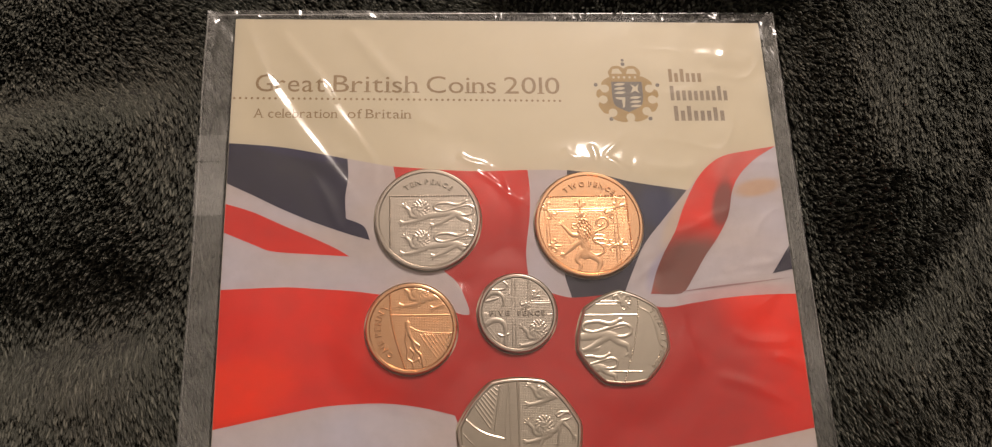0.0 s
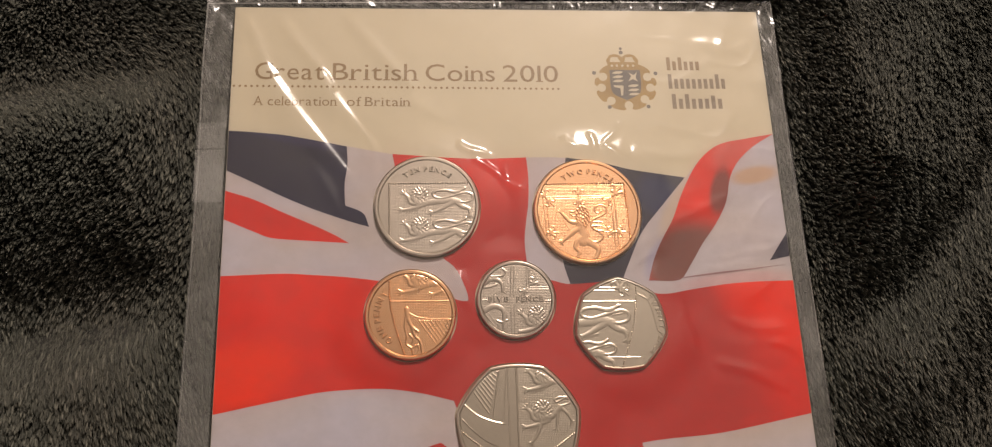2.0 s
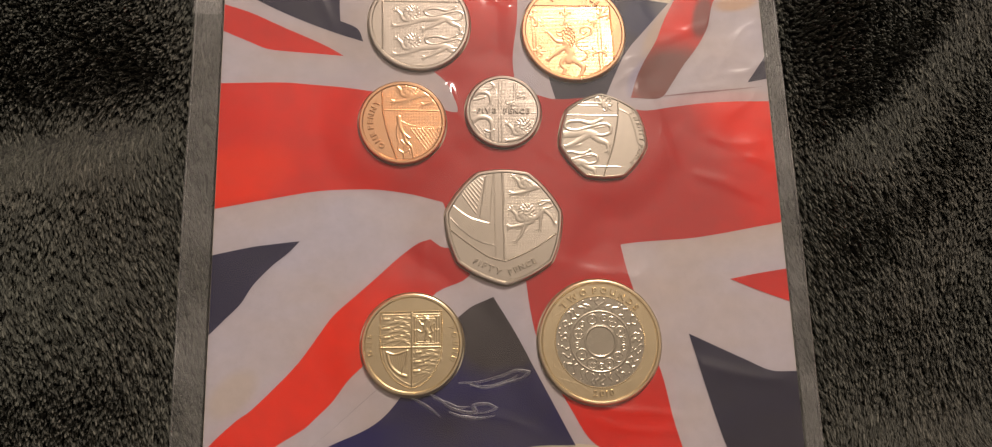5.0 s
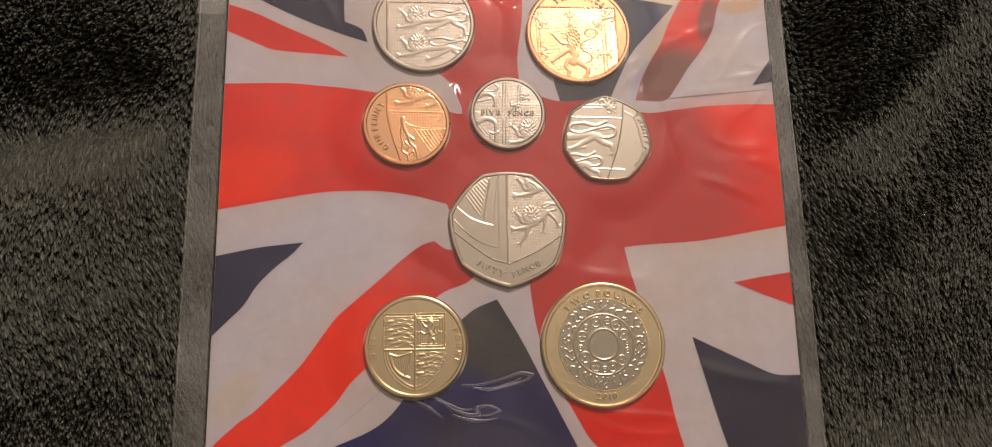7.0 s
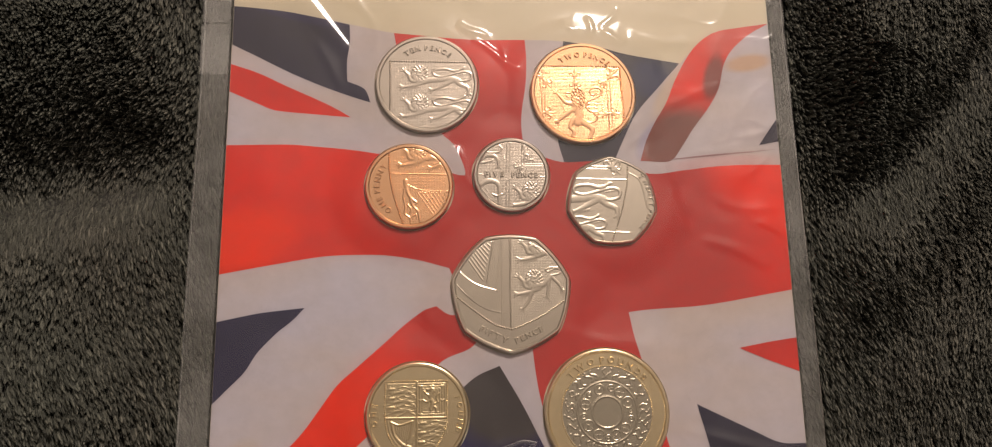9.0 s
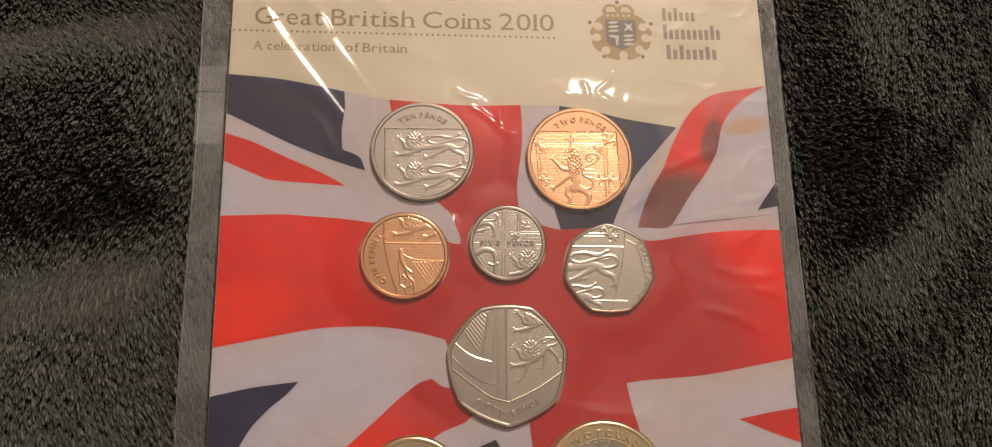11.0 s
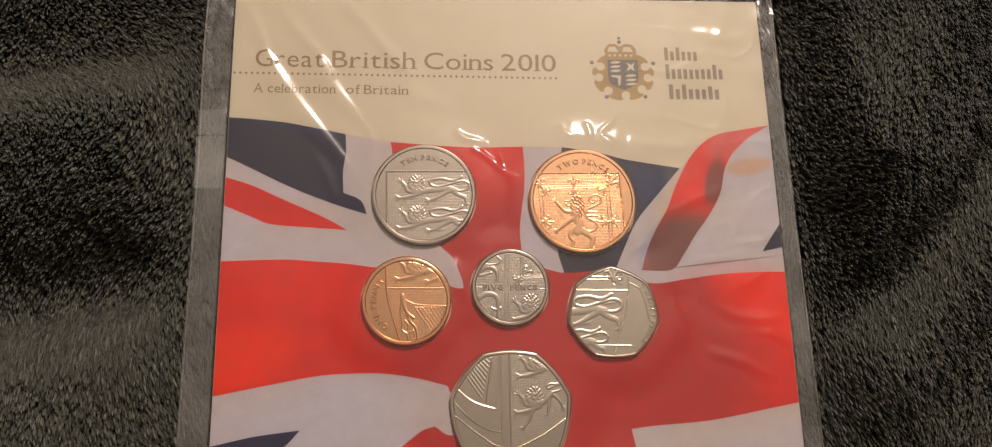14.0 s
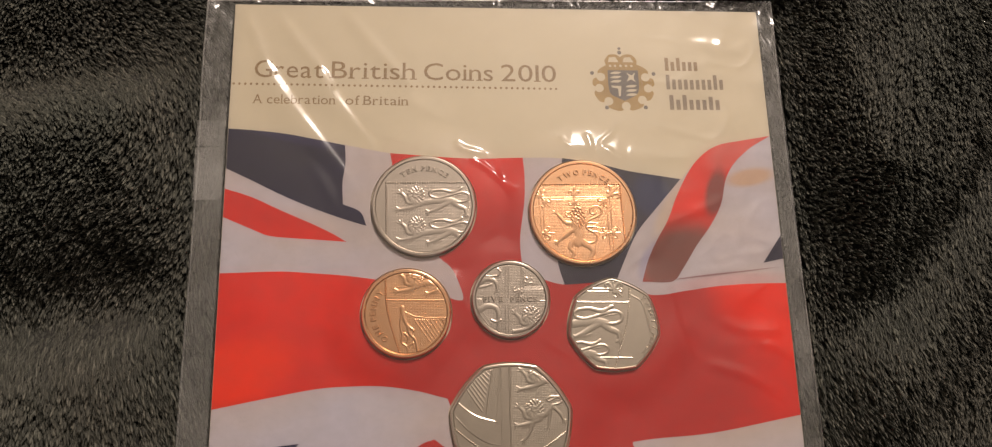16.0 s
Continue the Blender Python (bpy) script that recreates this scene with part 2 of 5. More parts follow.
def flat_shape(bm, points, z, thick=0.015, closed=False):
    """A thin filled sheet with that outline, its top at z."""
    top = [bm.verts.new((q[0], q[1], z)) for q in points]
    low = [bm.verts.new((q[0], q[1], z - thick)) for q in points]
    n = len(points)
    face = bm.faces.new(top)
    face.normal_update()
    if face.normal.z < 0:
        face.normal_flip()
    bmesh.ops.triangulate(bm, faces=[face], ngon_method="EAR_CLIP")
    for i in range(n):
        bm.faces.new((top[i], low[i], low[(i + 1) % n], top[(i + 1) % n]))
    if closed:
        bmesh.ops.triangulate(bm, faces=[bm.faces.new(low)], ngon_method="EAR_CLIP")
        bmesh.ops.recalc_face_normals(bm, faces=bm.faces[:])


def stroke(bm, points, r0, r1=None, z=0.0, high=0.5, steps=5, mid=None, corner=120):
    """A raised, rounded line on a face: half-round in section, tapering from r0 (over mid) to r1."""
    r1 = r0 if r1 is None else r1
    line = spline(points, steps, corner=corner)
    n = len(line)
    rows = []
    for i, q in enumerate(line):
        s = i / (n - 1)
        if mid is None:
            r = r0 + (r1 - r0) * s
        else:
            r = r0 + (mid - r0) * s * 2 if s < 0.5 else mid + (r1 - mid) * (s * 2 - 1)
        d = line[min(i + 1, n - 1)] - line[max(i - 1, 0)]
        d = Vector((d.x, d.y)).normalized() if d.length else Vector((1, 0))
        side = Vector((-d.y, d.x))
        rows.append([bm.verts.new((q[0] + side.x * r * c, q[1] + side.y * r * c, z + min(0.75 * high * r, 0.17) * h)) for c, h in ((-1, -0.1), (-0.72, 0.62), (0, 1), (0.72, 0.62), (1, -0.1))])
    for a, b in zip(rows, rows[1:]):
        for k in range(4):
            bm.faces.new((a[k], a[k + 1], b[k + 1], b[k]))
    bm.faces.new(rows[0])
    bm.faces.new(rows[-1][::-1])


def dome(bm, x, y, r, z, high=0.6, sides=7):
    high = min(high, 0.2 / r)
    top = bm.verts.new((x, y, z + r * high))
    ring = [[bm.verts.new((x + r * c * math.cos(a), y + r * c * math.sin(a), z + r * high * h)) for a in [2 * math.pi * k / sides for k in range(sides)]] for c, h in ((0.6, 0.75), (1, 0))]
    for k in range(sides):
        j = (k + 1) % sides
        bm.faces.new((top, ring[0][k], ring[0][j]))
        bm.faces.new((ring[0][k], ring[1][k], ring[1][j], ring[0][j]))


def beads(bm, points, r, z, gap=None, closed=False):
    """A row of struck beads along a line."""
    line = spline(points, 24, closed, corner=60)
    if closed:
        line.append(line[0])
    gap = gap or 2.15 * r
    left = 0.0
    for a, b in zip(line, line[1:]):
        d = (b - a).length
        while left <= d and d > 0:
            q = a + (b - a) * (left / d)
            dome(bm, q[0], q[1], r, z, 0.8, 6)
            left += gap
        left -= d


GLYPHS = {}


def glyph(ch, raised):
    """The built-in font's mesh of one character: vertices, faces, left and right edge, in units of its size."""
    if (ch, raised) not in GLYPHS:
        cu = bpy.data.curves.new("glyph", "FONT")
        cu.body, cu.resolution_u = ch, 3
        if raised:
            cu.offset = 0.012
            cu.extrude, cu.bevel_depth, cu.bevel_resolution = 0.05, 0.03, 0
        ob = new("glyph", cu)
        bpy.context.view_layer.update()
        me = bpy.data.meshes.new_from_object(ob.evaluated_get(bpy.context.evaluated_depsgraph_get()))
        v = [tuple(q.co) for q in me.vertices]
        f = [tuple(q.vertices) for q in me.polygons]
        bpy.data.objects.remove(ob)
        bpy.data.meshes.remove(me)
        bpy.data.curves.remove(cu)
        GLYPHS[ch, raised] = v, f, min(q[0] for q in v), max(q[0] for q in v)
    return GLYPHS[ch, raised]


def letters(bm, text, size, place, raised=True, space=0.30, gap=0.09, wide=1.0, serif=0.0):
    """Sets text in a bmesh; place(s) gives x, y and the turn in radians at the way s along the line, in millimetres. Returns its length."""
    s = 0.0
    for ch in text:
        if ch == " ":
            s += space * size * wide
            continue
        v, f, x0, x1 = glyph(ch, raised)
        w = (x1 - x0) * size * wide
        x, y, z, turn = place(s + w / 2)
        c, n = math.cos(turn), math.sin(turn)
        made = []
        for q in v:
            px, py = (q[0] - (x0 + x1) / 2) * size * wide, q[1] * size
            made.append(bm.verts.new((x + px * c - py * n, y + px * n + py * c, z + q[2] * size * 1.7)))
        for face in f:
            try:
                bm.faces.new([made[k] for k in face])
            except ValueError:
                pass
        if serif:
            # small feet under the straight stems
            feet = {"r": (0.0,), "i": (0.5,), "h": (0.0, 1.0), "n": (0.0, 1.0), "B": (0.0,), "A": (0.0, 1.0), "l": (0.5,), "f": (0.4,), "1": (0.5,)}.get(ch, ())
            for k in feet:
                fx, hw, hh = (k - 0.5) * (w - 0.09 * size * wide), 0.105 * size * wide, 0.022 * size
                quad = [bm.verts.new((x + (fx + a) * c - b * n, y + (fx + a) * n + b * c, z + 0.004)) for a, b in ((-hw, 0), (hw, 0), (hw, 2 * hh), (-hw, 2 * hh))]
                bm.faces.new(quad)
        s += w + gap * size * wide
    return s - gap * size * wide


def text_length(text, size, wide=1.0, space=0.30, gap=0.09, raised=True):
    total = 0.0
    for ch in text:
        if ch == " ":
            total += space * size * wide
        else:
            _, _, x0, x1 = glyph(ch, raised)
            total += ((x1 - x0) + gap) * size * wide
    return total - gap * size * wide


def arc_text(bm, text, size, radius, middle, z, inward=False, wide=1.0, gap=0.16):
    """Text round a coin, its middle at that angle in degrees; inward: read from the centre, as at the foot of a coin."""
    half = text_length(text, size, wide, gap=gap) / 2
    sign = 1 if inward else -1

    def place(s):
        a = radians(middle) + sign * (s - half) / radius
        return radius * math.cos(a), radius * math.sin(a), z, a + (math.pi / 2 if inward else -math.pi / 2)

    letters(bm, text, size, place, True, gap=gap, wide=wide)


def line_text(bm, text, size, x, y, z, turn=0.0, raised=True, wide=1.0, gap=0.09, space=0.30, serif=0.0):
    c, n = math.cos(turn), math.sin(turn)
    letters(bm, text, size, lambda s: (x + s * c, y + s * n, z, turn), raised, gap=gap, wide=wide, space=space, serif=serif)


# ---- the card ----
# coins: middle, radius and, for seven sides, the angle of a corner
COINS = ((-20.0, 24.6, 12.3, None), (18.05, 22.85, 12.95, None), (-24.1, -0.9, 10.25, None), (0.0, 2.0, 9.05, None), (23.95, -4.3, 11.0, 90), (-0.6, -26.0, 14.05, -90), (-21.95, -53.0, 11.4, None), (20.6, -53.25, 14.2, None))


def coin_reach(a, corner):
    """How far the edge of a coin lies at an angle, for a radius of one; corner: where a seven-sided one has a corner."""
    if corner is None:
        return 1.0
    step, width = 2 * math.pi / 7, 2 * math.cos(math.pi / 14)
    d = (a + math.pi - radians(corner) + step / 2) % step - step / 2
    return -math.cos(d) + math.sqrt(width * width - math.sin(d) ** 2)


def pocketed(bm, low, gap=0.38):
    """Cuts the coins' pockets out of a closed mesh, down to the height low."""
    tool = bmesh.new()
    for x, y, r, corner in COINS:
        turns = [2 * math.pi * k / 70 for k in range(70)]
        rings = [[tool.verts.new((x + (r * coin_reach(a, corner) + gap) * math.cos(a), y + (r * coin_reach(a, corner) + gap) * math.sin(a), z)) for a in turns] for z in (low, 60.0)]
        tool.faces.new(rings[0][::-1])
        tool.faces.new(rings[1])
        for k in range(70):
            j = (k + 1) % 70
            tool.faces.new((rings[0][k], rings[0][j], rings[1][j], rings[1][k]))
    pair = []
    for shape in (bm, tool):
        me = bpy.data.meshes.new("cut")
        shape.to_mesh(me)
        shape.free()
        pair.append(new("cut", me))
    cut = pair[0].modifiers.new("pockets", "BOOLEAN")
    cut.operation, cut.solver, cut.object = "DIFFERENCE", "EXACT", pair[1]
    cut.use_self = True
    bpy.context.view_layer.update()
    me = bpy.data.meshes.new_from_object(pair[0].evaluated_get(bpy.context.evaluated_depsgraph_get()))
    out = bmesh.new()
    out.from_mesh(me)
    for ob in pair:
        old = ob.data
        bpy.data.objects.remove(ob)
        bpy.data.meshes.remove(old)
    bpy.data.meshes.remove(me)
    return out


CARD_W, CARD_TOP, CARD_LOW = 66.7, 77.0, -104.0
CARD = thing("coin_card", "cream printed presentation card with a waving red, white and blue flag", "card")
bm = bmesh.new()
bmesh.ops.create_cube(bm, size=1)
bmesh.ops.scale(bm, vec=(2 * CARD_W, CARD_TOP - CARD_LOW, 0.9), verts=bm.verts)
bmesh.ops.translate(bm, vec=(0, (CARD_TOP + CARD_LOW) / 2, -0.45), verts=bm.verts)
bmesh.ops.bevel(bm, geom=bm.edges[:], offset=0.12, segments=2, affect="EDGES")
part("board", pocketed(bm, -0.7), CREAM, CARD, "cream card with a pocket for each coin")

FLAG_Z = [0.0]


def ink(name, points, material, label="", smooth=True):
    """One printed shape on the card, each a hair above the one before."""
    FLAG_Z[0] += 0.006
    edge = CARD_W - 0.1
    line = spline([(max(-edge, min(edge, x)), y) for x, y in points], 5, True) if smooth else [Vector(q) for q in points]
    bm = bmesh.new()
    flat_shape(bm, [(max(-edge, min(edge, q[0])), q[1]) for q in line], FLAG_Z[0] * 100, 0.4, True)
    bm = pocketed(bm, -1.0)
    bmesh.ops.scale(bm, vec=(1, 1, 0.01), verts=bm.verts)
    return part(name, bm, material, CARD, label)


ink("flag_ground", [(-66.7, 44.1), (-53.7, 42.9), (-38.9, 40.0), (-25.4, 37.5), (-9.6, 36.6), (3.3, 36.8), (12.6, 36.7), (21.8, 35.5), (29.5, 33.5), (43.1, 31.3),
                    (47.0, 35.8), (50.6, 38.9), (54.0, 40.4), (58.9, 41.3), (66.7, 42.6), (66.7, -84), (45, -80), (14.5, -75.6), (4, -75.4), (-8, -78), (-30, -86), (-66.7, -92)], WHITE_INK, "white cloth of the printed flag")
ink("blue_field", [(-66.7, 44.1), (-61.1, 43.7), (-53.7, 42.9), (-46.3, 41.5), (-38.9, 39.9), (-38.7, 35.3), (-39.3, 30.6), (-39.1, 25.2), (-35.0, 23.3), (-33.5, 19.9),
                   (-38.6, 21.5), (-45.9, 24.2), (-53.2, 27.4), (-60.5, 31.1), (-66.7, 34.1)], BLUE_INK, "navy print")
ink("red_stripe", [(-66.7, 29.1), (-60.3, 27.0), (-53.1, 23.6), (-45.8, 20.3), (-41.4, 18.1), (-38.1, 16.1), (-45.7, 16.7), (-55.7, 17.6), (-60.0, 19.3), (-66.7, 22.2)], RED_INK, "red print")
ink("blue_field", [(13.7, 36.7), (21.8, 35.5), (29.5, 33.5), (42.8, 31.3), (36.4, 24.1), (31.2, 18.0), (27.6, 11.1), (24.9, 5.2), (12.9, 5.4), (11.5, 11.4), (11.8, 23.7)], BLUE_INK, "navy print")
ink("red_upright", [(-28.1, 37.9), (-9.6, 36.6), (4.0, 36.8), (4.3, 31.7), (4.0, 25.4), (2.7, 16.1), (3.2, 7.9), (3.4, -4), (-14, -4), (-11.0, 2.0), (-11.9, 6.0), (-13.7, 9.7), (-16.9, 12.7), (-25.5, 25.8)], RED_INK, "red print")
ink("red_band", [(-66.7, 8.9), (-52.5, 9.2), (-45.5, 8.7), (-38.4, 8.1), (-31.3, 7.1), (-24.2, 5.9), (-17.0, 3.9), (-11.0, 2.0), (3.1, 8.2), (7.8, 6.7), (12.9, 5.4), (24.9, 5.8), (33.6, 2.7),
                 (42.0, 3.6), (49.7, 4.6), (57.5, 5.1), (66.7, 5.2), (66.7, -25.6), (60.8, -26.6), (45.0, -29.2), (26.6, -30.7), (4, -36), (-10, -32), (-14.8, -20.2), (-22.1, -18.3),
                 (-29.5, -17.2), (-36.7, -17.1), (-44.0, -17.5), (-55.3, -19.4), (-66.7, -21.5)], RED_INK, "red print")
ink("red_diagonal", [(-9.2, -37.9), (-16.5, -41.4), (-23.7, -48.9), (-33.4, -58.0), (-36.3, -60.8), (-39.4, -65.0), (-42.7, -68.2), (-45.5, -70.7), (-50.8, -73.8), (-58.0, -78.5), (-66.7, -82), (-66.7, -75.4),
                     (-60.3, -68.9), (-56.9, -66.5), (-50.0, -59.8), (-46.6, -56.0), (-43.1, -51.1), (-39.7, -46.4), (-35.4, -42.5), (-29.6, -37.4), (-25.2, -33.4), (-20.7, -30.0), (-17.8, -29.0), (-14.6, -31.0), (-6, -31)], RED_INK, "red print")
ink("red_leg", [(26.6, -29.5), (27.8, -35.8), (29.0, -40.3), (31.5, -49.2), (35.0, -62.2), (36.6, -70.6), (38.8, -79), (20.5, -76.8), (16.9, -74.2), (12.9, -67.2), (8.9, -60.1), (5.7, -50.1), (4.2, -39.4), (4, -33)], RED_INK, "red print")
ink("red_tail", [(66.7, 42.6), (58.9, 41.3), (54.0, 40.4), (50.6, 38.9), (47.0, 35.8), (44.2, 31.9), (41.3, 26.5), (38.9, 21.0), (35.6, 15.6), (33.3, 11.0), (31.6, 5.9), (38.9, 5.9),
                 (41.9, 9.3), (45.5, 14.6), (49.1, 19.2), (52.4, 24.7), (54.2, 31.1), (56.6, 35.2), (61.1, 39.3)], TAIL_INK, "red print folding into dark brown")
ink("dark_wedge", [(61.6, 10.2), (66.7, 17.0), (66.7, 11.2)], BLUE_INK, smooth=False)
ink("fold_line", [(36.2, 6.0), (47.0, 7.4), (56.4, 8.3), (66.0, 9.2), (56.3, 8.0), (46.9, 7.0)], MAUVE_INK)
ink("deep_blue_field", [(-3.5, -42.6), (-9.4, -45.3), (-15.2, -51.2), (-20.9, -59.4), (-27.1, -67.5), (-31.9, -71.1), (-40.7, -74.8), (-50, -80), (-20, -83), (-8, -78.5), (4, -75.9), (14.0, -75.9), (11.3, -70.6), (6.0, -60.1), (1.3, -50.8)], BLUE_DEEP, "deep blue print")
ink("blue_field", [(-47.4, -29.2), (-52.2, -29.7), (-57.8, -30.4), (-66.7, -32.2), (-66.7, -50.1), (-63.3, -46.7), (-60.0, -43.3), (-57.4, -39.1), (-53.4, -34.8), (-50.0, -32.0)], NAVY_INK, "navy print")
ink("red_stripe", [(52.6, -39.2), (59.7, -37.9), (66.7, -36.9), (66.7, -44.7), (59.3, -42.0)], RED_INK, "red print", False)
ink("blue_field", [(41.7, -51.8), (47.5, -54.6), (54.7, -58.0), (60.5, -60.6), (66.7, -60.9), (66.7, -83), (50.5, -81), (48.5, -77.3), (46.2, -69.5), (44.0, -61.0)], BLUE_INK, "navy print")

# title, line of dots and second line
PRINT_Z = 0.02
bm = bmesh.new()
for word, x0, x1 in (("Great", -61.2, -44.6), ("British", -42.6, -22.2), ("Coins", -20.0, -2.8), ("2010", -0.8, 13.1)):
    line_text(bm, word, 6.6, x0, 56.85 - 0.01 * x0, PRINT_Z, turn=-0.01, raised=False, wide=(x1 - x0) / text_length(word, 6.6, gap=0.085, raised=False), gap=0.085, serif=1)
part("title_lettering", bm, BROWN_INK, CARD, "brown printed title")
bm = bmesh.new()
for word, x0, x1 in (("A", -61.2, -59.1), ("celebration", -57.9, -41.6), ("of", -39.1, -35.6), ("Britain", -34.7, -23.9)):
    line_text(bm, word, 3.5, x0, 50.0 - 0.01 * x0, PRINT_Z, turn=-0.01, raised=False, wide=(x1 - x0) / text_length(word, 3.5, gap=0.085, raised=False), gap=0.085, serif=1)
part("second_line_lettering", bm, BROWN_INK, CARD, "brown printed second line")
bm = bmesh.new()
DOTS = 58
for k in range(DOTS):
    x, y = -66.0 + 79.0 * k / (DOTS - 1), 55.7 - 0.8 * k / (DOTS - 1)
    flat_shape(bm, [(x + 0.32 * math.cos(a), y + 0.32 * math.sin(a)) for a in [2 * math.pi * j / 10 for j in range(10)]], PRINT_Z)
part("dotted_line", bm, BROWN_INK, CARD, "row of brown printed dots")

# emblem in plain shapes
EX, EY = 30.2, 56.4


def disc(bm, x, y, r, z, n=20, stretch=1.0):
    flat_shape(bm, [(x + r * math.cos(2 * math.pi * j / n), y + r * stretch * math.sin(2 * math.pi * j / n)) for j in range(n)], z)


NOTCHES = (155, 187, 230, 273, 316, 353, 25)
emblem = bmesh.new()
outline = []
for j in range(180):
    a = 2 * j
    near = min(abs((a - n + 180) % 360 - 180) for n in NOTCHES)
    reach = 1.0 - 0.16 * math.exp(-((near / 6.0) ** 2)) - 0.12 * math.exp(-(((a - 90) / 30) ** 2))
    outline.append((EX + 8.0 * reach * math.cos(radians(a)), EY - 0.5 + 6.9 * reach * math.sin(radians(a))))
flat_shape(emblem, outline, 0.03)
emblem = part("emblem", emblem, GOLD_INK, CARD, "ochre and slate emblem of plain shapes")
bm = bmesh.new()
for n in NOTCHES:
    disc(bm, EX + 6.3 * math.cos(radians(n)), EY - 0.5 + 5.5 * math.sin(radians(n)), 1.12, 0.05, 18)
part("notch", bm, CREAM, emblem, "cream cut-outs")
bm = bmesh.new()
for x, y in ((-7.9, 2.9), (7.9, 2.8), (-4.6, -6.4), (5.3, -6.3), (-0.6, 8.6), (-0.6, 9.7)):
    disc(bm, EX + x, EY + y, 0.52 if y < 9 else 0.4, 0.03, 14)
part("ball", bm, SLATE_INK, emblem)
bm = bmesh.new()
flat_shape(bm, spline([(EX - 4.1, EY + 4.4), (EX - 4.6, EY + 6.4), (EX - 3.4, EY + 7.9), (EX - 1.6, EY + 8.0), (EX - 0.5, EY + 7.3), (EX + 0.7, EY + 8.0), (EX + 2.5, EY + 7.9), (EX + 3.7, EY + 6.4), (EX + 3.3, EY + 4.4)], 5, True), 0.07)
part("crown", bm, GOLD_INK, emblem)
bm = bmesh.new()
for dx in (-2.3, 1.5):
    flat_shape(bm, spline([(EX + dx - 1.4, EY + 5.9), (EX + dx - 1.0, EY + 7.2), (EX + dx + 0.6, EY + 7.3), (EX + dx + 1.4, EY + 5.9)], 5, True), 0.085)
for dx in (-3.2, -1.9, -0.5, 0.9, 2.3):
    disc(bm, EX + dx, EY + 4.9, 0.34, 0.085, 10)
part("crown_gap", bm, CREAM, emblem, "cream gaps")
SHIELD = [(-3.9, 3.7), (3.9, 3.7), (3.9, -0.5), (3.3, -2.8), (0, -4.6), (-3.3, -2.8), (-3.9, -0.5)]
bm = bmesh.new()
flat_shape(bm, spline([(EX + x, EY + y) for x, y in SHIELD], 4, True), 0.07)
part("shield", bm, SLATE_INK, emblem, "slate shield")
bm = bmesh.new()
for qx, qy in ((-1.9, 1.8), (1.9, -1.8)):
    for k in (-1.15, 0, 1.15):
        flat_shape(bm, spline([(EX + qx - 1.4, EY + qy + k - 0.2), (EX + qx - 0.4, EY + qy + k + 0.35), (EX + qx + 1.4, EY + qy + k + 0.25), (EX + qx + 0.5, EY + qy + k - 0.3)], 3, True, 180), 0.09)
flat_shape(bm, spline([(EX + 0.8, EY + 0.6), (EX + 1.5, EY + 2.0), (EX + 0.9, EY + 3.0), (EX + 2.2, EY + 2.3), (EX + 3.1, EY + 3.1), (EX + 2.7, EY + 1.6), (EX + 3.2, EY + 0.5), (EX + 2.0, EY + 1.2)], 3, True), 0.09)
flat_shape(bm, spline([(EX - 3.2, EY - 0.5), (EX - 0.6, EY - 0.6), (EX - 0.9, EY - 3.2), (EX - 1.4, EY - 3.4), (EX - 1.5, EY - 1.3), (EX - 2.9, EY - 1.0)], 3, True), 0.09)
part("quarter", bm, CREAM, emblem, "cream quarters")
for x0, x1, y0, tall, rest, ink_used in ((41.2, 50.2, 60.1, 3.6, (1.0, 1.0, 0.68), BROWN_INK), (41.2, 56.5, 55.0, 4.0, (1.0, 0.68, 0.66, 0.68, 1.0), GREY_INK), (41.7, 55.2, 49.5, 4.0, (1.0, 1.0, 0.68, 0.9), GREY_INK)):
    bm = bmesh.new()
    step = (x1 - x0) / len(rest)
    for k, high in enumerate(rest):
        a, w = x0 + k * step, step * 0.86
        for ax, bx, by in ((0.0, 0.36, high), (0.58, 0.94, min(high, 0.68))):
            flat_shape(bm, [(a + ax * w, y0), (a + bx * w, y0), (a + bx * w, y0 + tall * by), (a + ax * w, y0 + tall * by)], PRINT_Z)
    part("wordmark_bar", bm, ink_used, CARD, "row of printed bars")


# ---- the coins ----
COIN_H = 1.8


def coin_blank(radius, material, parent, corner=None, rim=0.9, sides=112, field=0.18, bevel=0.3, name="blank"):
    """A struck blank: sunk field, raised rim, rounded edge."""

    profile = [(radius - 0.1, 0.0), (radius, 0.12), (radius, COIN_H - bevel), (radius - bevel * 0.35, COIN_H - bevel * 0.3), (radius - bevel, COIN_H), (radius - rim + 0.15, COIN_H), (radius - rim - 0.1, COIN_H - field)]
    bm = bmesh.new()
    rings = []
    for r, z in profile:
        rings.append([bm.verts.new((r * coin_reach(2 * math.pi * k / sides, corner) * math.cos(2 * math.pi * k / sides), r * coin_reach(2 * math.pi * k / sides, corner) * math.sin(2 * math.pi * k / sides), z)) for k in range(sides)])
    for a, b in zip(rings, rings[1:]):
        for k in range(sides):
            j = (k + 1) % sides
            bm.faces.new((a[k], a[j], b[j], b[k]))
    bm.faces.new(rings[-1])
    bm.faces.new(rings[0][::-1])
    ob = part(name, bm, material, parent)
    return ob


FIELD = COIN_H - 0.18


def moved(points, x, y, s, turn=0.0, flip=1):
    c, n = math.cos(radians(turn)), math.sin(radians(turn))
    return [(x + s * (px * flip * c - py * n), y + s * (px * flip * n + py * c)) for px, py in points]


def disc_clip(radius):
    return lambda x, y: np.hypot(x, y) < radius


